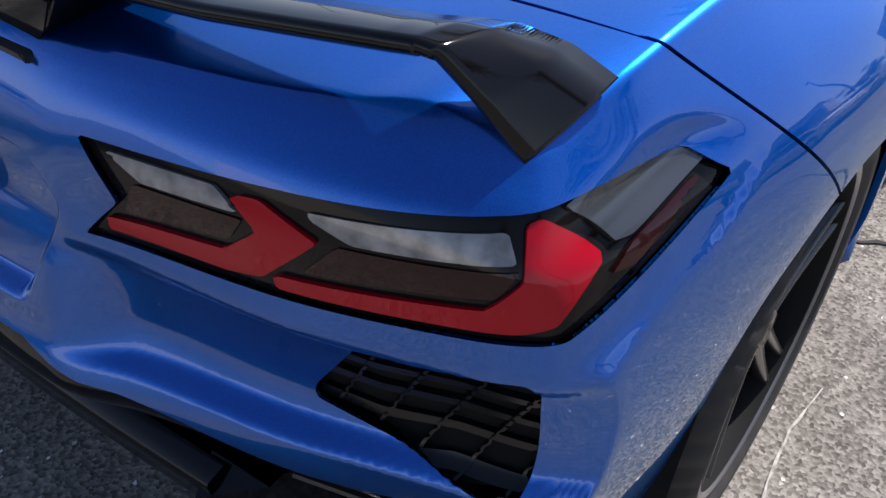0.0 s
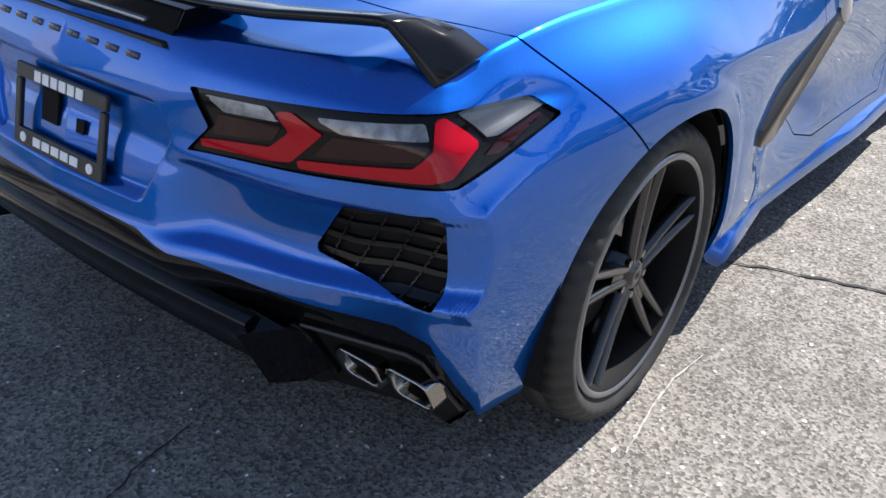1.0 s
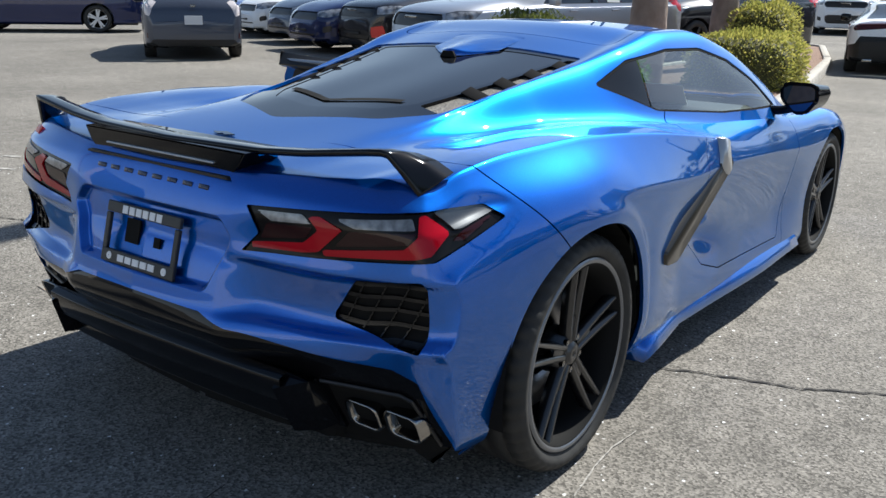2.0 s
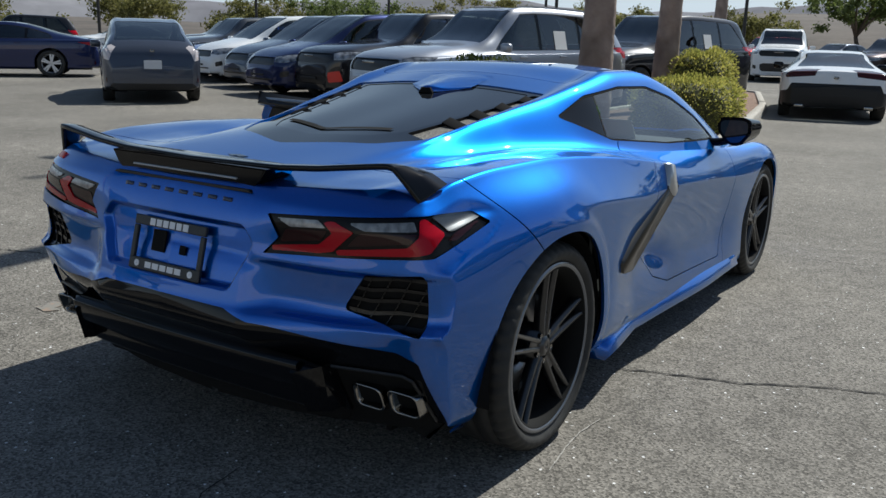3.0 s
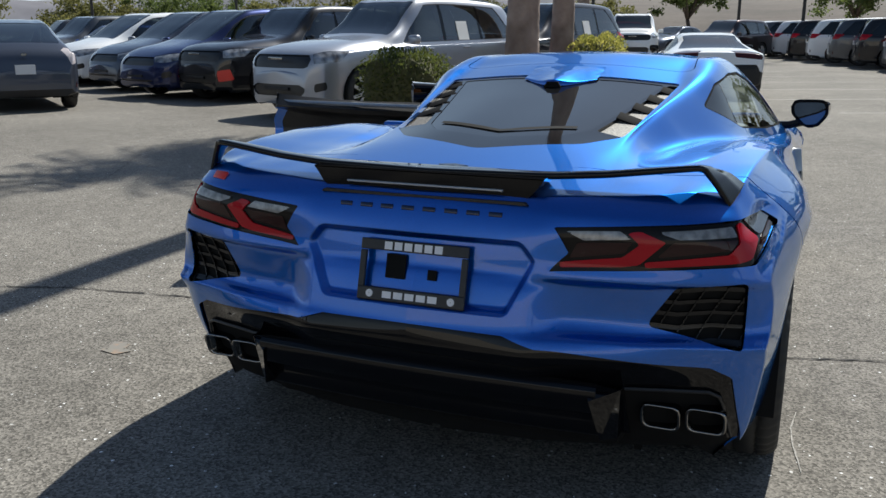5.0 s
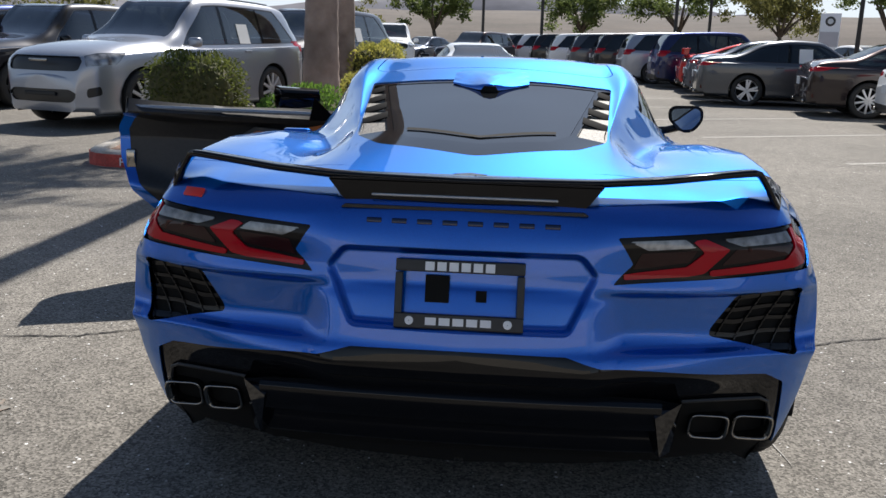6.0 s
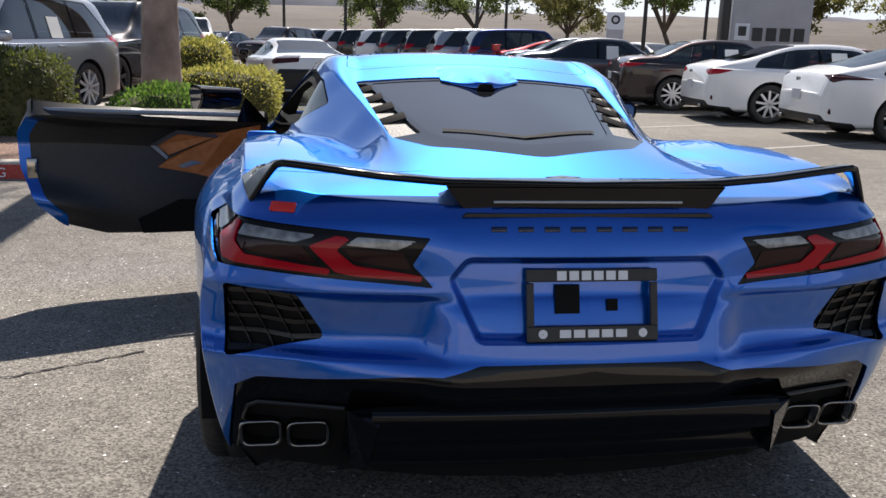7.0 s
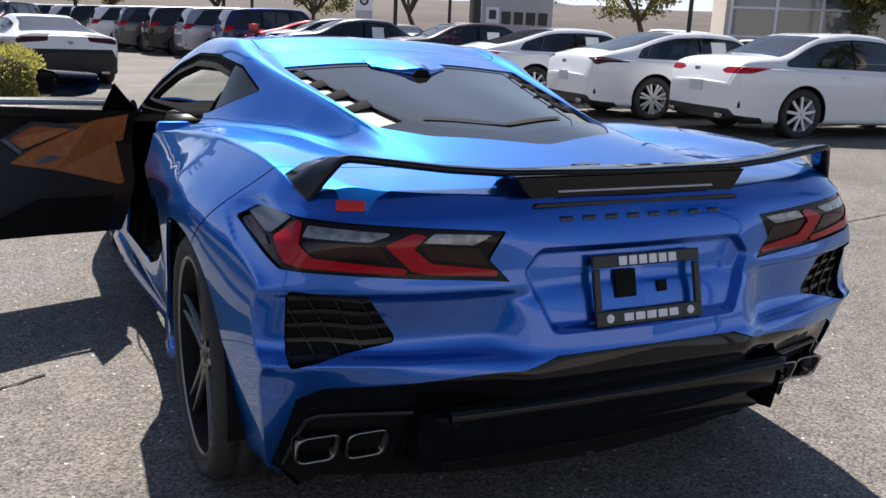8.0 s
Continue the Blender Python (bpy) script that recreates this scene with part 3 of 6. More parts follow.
# low dome of the rear camera, its rear edge a flat V over the glass
dome = bmesh.new()
prev = None
for k in range(17):
    t = k / 16
    row = []
    for i in range(25):
        u = -1 + i / 12
        y0 = .628 + .12 * abs(u) ** 1.3
        y = y0 + (.93 - y0) * max(0, t - 1 / 16) * 16 / 15
        f = max(0, t - 1 / 16) * 16 / 15
        lift = (.020 * math.exp(-(u / .36) ** 2) + .001 * (1 - u * u)) * (1 - f) ** 1.5 + .030 * (1 - u * u) * f * (1 - f) if k else -.004
        row.append(dome.verts.new((u * .150, y, shell_z(u * .150, y) + lift + .0005)))
    if prev:
        for i in range(24):
            dome.faces.new((prev[i], prev[i + 1], row[i + 1], row[i]))
    prev = row
part("camera_bump", smooth(dome, 50), BLUE, CAR, "low blue camera dome")
zl = shell_z(0, .628)
part("camera_lens", prism([(-.036, zl - .006), (-.022, zl + .016), (.022, zl + .016), (.036, zl - .006)], .010, pose(0, .6245, 0)), BLACK_MATTE, CAR, "dark rear camera opening")

# glass of the cabin
GLS = SHELL.cut(lambda x, y, z: DLO_S(x, y, z) - .002).move(.005)
quarter = GLS.cut(lambda x, y, z: .945 - y - (z - 1.0) * -.25)
door_glass = GLS.cut(lambda x, y, z: y - .953 + (z - 1.0) * -.25)
each_side("quarter_window", quarter, GLASS_BLACK, CAR, "dark quarter glass")
part("side_window", door_glass, SIDE_GLASS, CAR, "pale side window glass")
both("windshield", SHELL.cut(lambda x, y, z: WIND_T(x, y, z) - .002).move(.004), SIDE_GLASS, CAR, "windscreen glass", 0)
edge = SHELL.cut(DLO_S).minus(lambda x, y, z: DLO_S(x, y, z) - .008).move(.003)
each_side("window_trim", edge, PLASTIC_BLACK, CAR, "black window trim", .004)

# tail lamps
for s in (1, -1):
    glassy = REAR.cut(LAMP).move(.008).rim(-.008)
    lamp = part("tail_lamp", glassy if s > 0 else glassy.mirror(), SMOKE_LENS, CAR, "smoked tail lamp with two red chevrons")
    for name, mt, d, uv in (
        ("red_chevron", RED_LENS, .003, ((.05, .17), (.36, .265), (.445, .56), (.385, .85), (.455, .87), (.567, .60), (.445, .09), (.36, .045), (.055, .05))),
        ("red_chevron", RED_LENS, .003, ((.47, .15), (.86, .245), (.945, .50), (.952, .90), (.990, .92), (1.105, .48), (1.02, .08), (.93, .03), (.475, .02))),
        ("reverse_lens", CLEAR_LENS, .004, ((.083, .91), (.355, .89), (.405, .69), (.17, .68))),
        ("reverse_lens", CLEAR_LENS, .004, ((.528, .85), (.91, .87), (.93, .64), (.628, .65))),
        ("inner_strip", SMOKE_RED, .006, ((.14, .62), (.41, .62), (.37, .36), (.10, .26))),
        ("inner_strip", SMOKE_RED, .006, ((.60, .59), (.94, .58), (.88, .34), (.53, .24))),
        ("corner_lens", SMOKE_RED, .004, ((1.115, .30), (1.165, .46), (1.33, .66), (1.17, .24))),
        # grey piece paints the pale reflection on the smoked outer tip
        ("corner_sheen", SHEEN_GREY, .003, ((1.03, .93), (1.12, .985), (1.245, 1.0), (1.345, .72), (1.16, .50), (1.125, .52))),
    ):
        shape = wrap([lamp_at(u, v) for u, v in uv], .003)
        piece = REAR.cut(shape).move(d).rim(.005)
        if len(piece.t):
            part(name, piece if s > 0 else piece.mirror(), mt, lamp)

# air outlets in the bumper with their lattice
for s in (1, -1):
    v = FACE.cut(VENT).move(.040).rim(-.040)
    outlet = part("air_outlet", v if s > 0 else v.mirror(), BLACK_SATIN, CAR, "black lattice air outlet")
    for k in range(6):
        zc = .705 - k * .031
        band = inside([(.60, zc + .010), (.68, zc + .002), (.76, zc + .010), (.90, zc + .006), (.90, zc - .002), (.76, zc + .001), (.68, zc - .008), (.60, zc - .001)], "xz")
        slat = FACE.cut(lambda x, y, z: np.minimum(band(x, y, z), VENT(x, y, z))).move(.012).rim(.022)
        if len(slat.t):
            part("vent_slat", slat if s > 0 else slat.mirror(), VENT_GLOSS, outlet)
    for k in range(5):
        xc = .655 + k * .052
        band = inside([(xc + .060, .73), (xc + .0645, .73), (xc - .050, .52), (xc - .0545, .52)], "xz")
        slat = FACE.cut(lambda x, y, z: np.minimum(band(x, y, z), VENT(x, y, z))).move(.009).rim(.014)
        if len(slat.t):
            part("vent_strut", slat if s > 0 else slat.mirror(), VENT_GLOSS, outlet)

# lower black valance, diffuser lip, fins and exhausts
OPENING = inside(rounded([(.555, .402), (.772, .402), (.797, .372), (.822, .20), (.57, .20)], .015), "xz")
band = REAR.cut(LOW).cut(lambda x, y, z: np.maximum(z - .415, np.minimum(x - .50, z - .236))).minus(OPENING).move(.008).rim(.06)
valance = part("valance", band.join(band.mirror()), BLACK_GLOSS, CAR, "gloss black valance")
lip = bmesh.new()
rows = []
for k in range(33):
    x = -.50 + k / 32.0
    c = (abs(x) / .50) ** 2
    e = -.756 + .020 * c
    rows.append([lip.verts.new(p) for p in ((x, e + .030, .436 - .008 * c), (x, e + .002, .420), (x, e, .414), (x, e + .012, .352), (x, e + .018, .348), (x, e + .070, .342), (x, e + .078, .300), (x, e + .070, .272), (x, e + .085, .256), (x, -.45, .225))])
for a, b in zip(rows, rows[1:]):
    for i in range(9):
        lip.faces.new((a[i], a[i + 1], b[i + 1], b[i]))
part("diffuser", smooth(lip, 25), DIFFUSER, CAR, "black diffuser")
for s in (1, -1):
    f = bmesh.new()
    p = [f.verts.new(q) for q in ((s * .484, -.745, .392), (s * .555, -.690, .412), (s * .545, -.640, .255), (s * .510, -.700, .268), (s * .46, -.50, .25), (s * .56, -.48, .25), (s * .555, -.5, .41), (s * .47, -.70, .425))]
    for q in ((0, 1, 3), (1, 2, 3), (0, 3, 4), (1, 6, 5, 2), (3, 2, 5, 4), (7, 1, 0)):
        f.faces.new([p[i] for i in q])
    part("diffuser_fin", f, BLACK_GLOSS, CAR)
    ridge = [(x, float(tail_y(np.array([x]), np.array([z]))[0]) + .002, z) for x, z in ((.56, .404), (.66, .405), (.765, .404), (.79, .39), (.800, .36), (.822, .25))]
    part("exhaust_trim", tube([(s * x, y, z) for x, y, z in ridge], .005, 6), BLACK_SATIN, CAR)
    pod = prism(rounded([(.50, .440), (.82, .440), (.84, .40), (.845, .25), (.56, .235)], .02), .10, pose(0, -.44, 0) if s > 0 else Matrix.Diagonal((-1, 1, 1, 1)) @ pose(0, -.44, 0))
    part("exhaust_pod", pod, BLACK_MATTE, CAR)
    for xc in (.646, .761):
        tip = bmesh.new()
        rings = []
        ring = rounded([(-.052, .040), (.052, .040), (.052, -.040), (-.052, -.040)], .024, 4)
        for y, k, lean in ((-.40, .92, 0), (-.590, 1.0, .35), (-.598, .975, .35), (-.593, .84, .35), (-.44, .80, 0)):
            rings.append([tip.verts.new((s * (xc + a * k), y - lean * b * 1.0 + (xc - .66) * .12, .312 + b * k)) for a, b in ring])
        for a, b in zip(rings, rings[1:]):
            for i in range(len(ring)):
                tip.faces.new((a[i], a[(i + 1) % len(ring)], b[(i + 1) % len(ring)], b[i]))
        e = part("exhaust_tip", smooth(tip, 30), CHROME, CAR, "polished square exhaust tip")
        part("exhaust_bore", box((.085, .01, .064), (s * xc, -.45, .312)), BLACK_MATTE, e)

# wing: a thin blade on a central pedestal, folded down at its ends into leaning end plates
STATIONS = [(0, -.652, .945, -.575, .940), (.33, -.634, .948, -.562, .943), (.48, -.624, .959, -.553, .954), (.60, -.613, .974, -.543, .967), (.672, -.606, .983, -.530, .973),
            (.700, -.600, .985, -.510, .972), (.716, -.592, .979, -.490, .967), (.745, -.572, .934, -.470, .953), (.776, -.550, .881, -.449, .925)]
LE_X = [0, .33, .48, .60, .672, .703, .726, .765, .801]
arc = np.linspace(0, 1, len(STATIONS))
col = lambda k: np.interp(np.linspace(0, 1, 129), arc, [a[k] for a in STATIONS])
te = np.stack([col(0), col(1), col(2)], -1)
le = np.stack([np.interp(np.linspace(0, 1, 129), arc, LE_X), col(3), col(4)], -1)
for k_ in range(3):
    te[1:-1] = te[1:-1] * .5 + (te[2:] + te[:-2]) * .25
    le[1:-1] = le[1:-1] * .5 + (le[2:] + le[:-2]) * .25
te, le = (np.concatenate([a[:0:-1] * np.array((-1, 1, 1)), a]) for a in (te, le))
wing = bmesh.new()
prev = None
for k in range(len(te)):
    a, c = Vector(te[k]), Vector(le[k])
    along = Vector(te[min(k + 1, len(te) - 1)]) - Vector(te[max(k - 1, 0)])
    n = along.cross(c - a).normalized()
    ch = c - a
    row = [wing.verts.new(p) for p in (c, a + ch * .55 + n * .004, a + ch * .12 + n * .002, a, a - n * .010 + ch * .02, a - n * .015 + ch * .12, a + ch * .55 - n * .013, c - n * .007)]
    if prev:
        for i in range(8):
            wing.faces.new((prev[i], prev[(i + 1) % 8], row[(i + 1) % 8], row[i]))
    else:
        wing.faces.new(row)
    prev = row
wing.faces.new(prev[::-1])
wg = part("wing", smooth(wing, 28), BLACK_GLOSS, CAR, "gloss black rear wing")
part("wing_pedestal", smooth(prism(rounded([(-.286, .884), (.286, .884), (.302, .897), (.336, .940), (-.336, .940), (-.302, .897)], .006, 2), .13, pose(0, -.668, 0), .004)), BLACK_GLOSS, wg)
part("pedestal_lip", smooth(prism(rounded([(-.30, .872), (.30, .872), (.29, .880), (-.29, .880)], .003, 2), .05, pose(0, -.690, 0), .002)), BLACK_SATIN, wg, "black lip under the wing")
# the silver colour stands in for a bright reflection along the lens
part("brake_light", box((.452, .012, .006), (0, -.6695, .904), .002), SILVER_TRIM, wg, "slim high brake light")
# licence frame without a plate, marker bars for its writing
pm = pose(0, float(tail_y(np.array([0.]), np.array([.680]))[0]) + .006, .680, -15, 0, 0)
fr = bmesh.new()
for sz_, at in (((.311, .012, .030), (0, 0, .067)), ((.311, .012, .036), (0, 0, -.066)), ((.018, .012, .10), (-.1465, 0, 0)), ((.018, .012, .10), (.1465, 0, 0))):
    box(sz_, at, .003, bm=fr)
pf = part("plate_frame", fr, BLACK_SATIN, CAR, "empty black licence plate frame with white marks", pm)
for k in range(6):
    part("letter_bar", box((.022, .003, .021), (-.073 + k * .029, -.0065, .066), 0), WHITE_INK, pf)
for k in range(5):
    part("letter_bar", box((.026, .003, .018), (-.066 + k * .033, -.0065, -.066), 0), WHITE_INK, pf)
for x in (-.118, .118):
    part("round_mark", lathe([(-.0075, .001), (-.0078, .010), (-.005, .011)], 16, "y"), WHITE_INK, pf, m=pose(x, 0, -.066))
for x, z, w, h in ((-.055, .012, .058, .066), (.052, -.002, .026, .028)):
    part("mount_hole", box((w, .004, h), (x, .0125, z), .001), BLACK_MATTE, pf)
for k in range(8):
    x = -.215 + k * .0615
    y = float(tail_y(np.array([x]), np.array([.846]))[0])
    part("badge_letter", smooth(box((.037, .004, .013), (x, y - .0005, .846), .002, pose(0, 0, 0, -16, 0, 0))), BADGE_BLUE, CAR)
part("red_badge", smooth(box((.062, .006, .026), (-.699, float(tail_y(np.array([.699]), np.array([.879]))[0]) - .004, .879), .003, pose(0, 0, 0, -38, 0, -22))), RED_BADGE, CAR, "small red trim badge")
em = prism([(-.045, 0), (-.015, .012), (0, .004), (.015, .012), (.045, 0), (0, -.012)], .004, pose(0, -.447, .924, 99, 0, 0))
part("crest", em, CHROME, CAR, "small chrome crest")

# side blade of the air intake
for s in (1,):
    bl = bmesh.new()
    outer = rounded([(1.040, .836), (1.086, .822), (1.104, .716), (.668, .462), (.572, .470), (.545, .520), (1.005, .742)], .014, 3)
    f0 = [bl.verts.new((s * (.930 + .035 * (1 - abs(z - .62) / .25)), y, z)) for y, z in outer]
    f1 = [bl.verts.new((s * .89, y, z)) for y, z in outer]
    bl.faces.new(f0)
    for i in range(len(outer)):
        j = (i + 1) % len(outer)
        bl.faces.new((f0[i], f1[i], f1[j], f0[j]))
    blade = part("intake_blade", smooth(bl, 30), BLADE_GREY, CAR, "grey metallic intake blade")
    cap = bmesh.new()
    ring0 = rounded([(1.038, .838), (1.088, .824), (1.106, .717), (1.066, .697), (1.003, .741)], .012, 3)
    c0 = [cap.verts.new((s * (.9335 + .035 * (1 - abs(z - .62) / .25)), y, z)) for y, z in ring0]
    c1 = [cap.verts.new((s * .90, y, z)) for y, z in ring0]
    cap.faces.new(c0)
    for i in range(len(ring0)):
        j = (i + 1) % len(ring0)
        cap.faces.new((c0[i], c1[i], c1[j], c0[j]))
    part("blade_tip", smooth(cap, 30), SILVER_TRIM, blade, "bright upper tip")
    # no depth here: the mouth's shade is a black sheet on the skin
    gap = inside([(1.108, .80), (1.128, .79), (1.145, .705), (.745, .462), (.668, .458), (1.106, .712)], "yz")
    part("intake_mouth", SHELL.cut(lambda x, y, z: np.minimum(gap(x, y, z), x - .5)).move(-.002), BLACK_MATTE, CAR, "side air intake, its shaded inside a flat black sheet")


def door_mirror(s, parent):
    """Black wing mirror on a stalk, seen in car coordinates."""
    yc, deep = (1.86, .15) if s > 0 else (1.715, .225)
    outline = rounded([(.880, .900), (.874, .955), (.905, .972), (1.02, .976), (1.050, .960), (1.054, .900), (1.010, .840), (.945, .834)], .018, 4)
    turn = pose(s * .965, yc, .91 if s > 0 else .94, 0, 0, -s * 15)
    m = prism([(s * (x - .965), z - .91) for x, z in outline], deep, turn, .012, taper=.30)
    ob = part("mirror_housing", smooth(m, 50), BLACK_GLOSS, parent, "gloss black wing mirror")
    pane = rounded([(.897, .902), (.892, .945), (.915, .957), (1.016, .961), (1.036, .950), (1.039, .904), (1.002, .856), (.952, .850)], .014, 3)
    part("mirror_glass", prism([(s * (x - .965), z - .91) for x, z in pane], .004, turn @ pose(0, -.002, 0)), MIRROR, ob)
    part("mirror_stalk", tube([(s * .82, 1.93, .838), (s * .88, 1.92, .842), (s * .95, 1.91, .862)], .020, 10), BLACK_GLOSS, ob)
    return ob


door_mirror(1, CAR)

# driver's door, swung open about its front hinge
HINGE = Vector((-.905, 2.03, 0))
swing = Matrix.Translation(HINGE) @ pose(0, 0, 0, 0, 0, -76) @ Matrix.Translation(-HINGE)
LDOOR = part("left_door", door_skin.rim(.012).mirror(), BLUE, CAR, "open driver's door", swing)
lining = SHELL.cut(lambda x, y, z: DOOR_S(x, y, z) - .012).cut(lambda x, y, z: .885 - z - .05 * (y - 1)).mirror()
lining = Sheet(lining.v + np.array((.085, 0, 0)), -lining.n, lining.t[:, ::-1])
part("door_lining", lining.rim(.08), BLACK_SATIN, LDOOR, "black door lining")


def lining_x(y, z):
    k = int(np.clip(round((y - YS[0]) / (YS[1] - YS[0])), 0, len(YS) - 1))
    c = SECT[k][SECT[k, :, 0] > .6]
    o = np.argsort(c[:, 2])
    return -float(np.interp(z, c[o, 2], c[o, 0])) + .085


def lining_piece(outline, thick):
    b = bmesh.new()
    f1 = [b.verts.new((lining_x(y, z) + thick, y, z)) for y, z in outline]
    f0 = [b.verts.new((lining_x(y, z) - .01, y, z)) for y, z in outline]
    b.faces.new(f1)
    for i in range(len(outline)):
        j = (i + 1) % len(outline)
        b.faces.new((f0[i], f0[j], f1[j], f1[i]))
    return b


part("door_insert", lining_piece([(2.0, .82), (1.86, .79), (1.57, .656), (1.506, .612), (1.69, .573), (1.97, .49), (1.99, .50), (1.965, .685), (2.0, .69)], .012), TAN, LDOOR, "tan leather door insert")
part("grip_insert", lining_piece([(1.84, .78), (1.605, .778), (1.505, .715), (1.56, .668)], .010), TAN, LDOOR, "tan leather grip insert")
part("pull_handle", lining_piece([(1.791, .772), (1.598, .797), (1.475, .718), (1.548, .648), (1.556, .664), (1.505, .716), (1.605, .777), (1.79, .752)], .028), GREY_TRIM, LDOOR, "grey door pull")
part("arm_rest", lining_piece([(1.80, .672), (1.73, .668), (1.60, .618), (1.62, .605), (1.74, .632)], .03), GREY_TRIM, LDOOR)
part("speaker_pocket", lining_piece([(1.93, .44), (1.60, .45), (1.40, .36), (1.42, .29), (1.90, .28)], .02), BLACK_MATTE, LDOOR)
part("mirror_sail", lining_piece([(2.04, .835), (1.915, .965), (1.885, .835)], .0), BLACK_GLOSS, LDOOR, "black sail panel under the mirror")
part("sill_strip", tube([(lining_x(y, .88) - .03, y, .905 - .035 * (y - 1) / .9) for y in np.linspace(.99, 1.9, 12)], .013, 6), SILVER_TRIM, LDOOR, "bright waist strip")
jamb = SHELL.cut(lambda x, y, z: DOOR_S(x, y, z) - .004).minus(lambda x, y, z: DOOR_S(x, y, z) - .055).cut(lambda x, y, z: np.minimum(1.085 - y, np.minimum(.87 - z, z - .34))).mirror()
jamb = Sheet(jamb.v + np.array((.089, 0, 0)), -jamb.n, jamb.t[:, ::-1])
part("door_jamb", jamb, BLUE, LDOOR, "blue painted door edge")
part("door_latch", smooth(box((.03, .05, .10), (lining_x(.945, .62) + .006, .945, .62), .008)), CHROME, LDOOR, "metal door latch")
door_mirror(-1, LDOOR)

seal = SHELL.cut(DLO_S).minus(lambda x, y, z: DLO_S(x, y, z) - .048).cut(lambda x, y, z: np.minimum(z - .895, y - .99)).move(.012).mirror()
part("opening_seal", seal.rim(.03), BLACK_MATTE, CAR, "black seal of the door opening")

part("door_post", smooth(box((.12, .06, .46), (-.835, .925, .66), .015, pose(0, 0, 0, -8, 0, 0))), BLUE, CAR, "blue painted door post")
part("post_label", box((.045, .003, .075), (-.852, .962, .74), 0, pose(0, 0, 0, -8, 0, 0)), PAPER, CAR, "white label on the door post")
# cabin
part("cabin_floor", box((1.45, 1.5, .04), (0, 1.65, .24)), BLACK_MATTE, CAR)
part("dashboard", smooth(box((1.42, .40, .26), (0, 2.12, .68), .08, seg=3)), BLACK_SATIN, CAR)
part("rear_bulkhead", box((1.30, .03, .70), (0, .93, .60), 0, pose(0, 0, 0, 8, 0, 0)), BLACK_MATTE, CAR)
for s in (1, -1):
    st = smooth(box((.50, .52, .14), (s * .36, 1.45, .38), .05, pose(0, 0, 0, 8, 0, 0), 3))
    seat = part("seat", st, BLACK_SATIN, CAR, "black bucket seat with tan centre")
    part("seat_back", smooth(box((.48, .12, .62), (s * .36, 1.14, .68), .05, pose(0, 0, 0, 18, 0, 0), 3)), BLACK_SATIN, seat)
    part("seat_centre", smooth(box((.24, .02, .44), (s * .36, 1.205, .70), .008, pose(0, 0, 0, 18, 0, 0))), TAN, seat)
    part("head_rest", smooth(box((.25, .10, .18), (s * .36, 1.05, .96), .04, pose(0, 0, 0, 14, 0, 0), 3)), BLACK_SATIN, seat)
wheel_ring = bmesh.new()
tube([(-.36 + .17 * math.cos(a), 1.80 + .05 * math.sin(a), .80 + .16 * math.sin(a)) for a in np.linspace(0, 6.2832, 25)], .016, 8, wheel_ring)
part("steering_wheel", wheel_ring, BLACK_SATIN, CAR)
part("window_paper", box((.26, .24, .003), (.30, 1.93, .865), 0, pose(0, 0, 0, -28, 0, 12)), PAPER, CAR, "white paper on the dashboard")
for s in (1, -1):
    sk = bmesh.new()
    rows = []
    for k in range(15):
        y = .50 + k * .125
        o = float(np.interp(y, (.50, .68, .86, 1.15, 1.7, 2.25), (-.02, -.035, -.062, -.045, -.005, 0)))
        rows.append([sk.verts.new((s * xx, y, zz)) for xx, zz in ((.90 + o, .235), (.945 + o, .205), (.962 + o, .165), (.945 + o, .145), (.86, .140))])
    for a, b in zip(rows, rows[1:]):
        for i in range(4):
            sk.faces.new((a[i], a[i + 1], b[i + 1], b[i]))
    sk.faces.new(rows[0])
    sk.faces.new(rows[-1][::-1])
    part("side_skirt", smooth(sk, 40), BLUE, CAR)
part("underbody", box((1.50, 3.6, .10), (0, 1.45, .185), .02), BLACK_MATTE, CAR)
part("tail_underbody", box((1.1, .55, .18), (0, -.32, .28), .04), BLACK_MATTE, CAR)
for y0, z0, r in ((0, REAR_R, .392), (BASE, FRONT_R, .364)):
    for s in (1, -1):
        lin = bmesh.new()
        prev = None
        for k in range(25):
            a = radians(-12 + k * 204 / 24)
            row = [lin.verts.new((s * xx, y0 + r * math.cos(a), z0 + r * math.sin(a))) for xx in (.925 if y0 == 0 else .90, .56)]
            if prev:
                lin.faces.new((prev[0], prev[1], row[1], row[0]))
            prev = row
        part("arch_liner", lin, BLACK_MATTE, CAR)
        part("arch_wall", box((.02, .75, .6), (s * .56, y0, z0 + .05)), BLACK_MATTE, CAR)


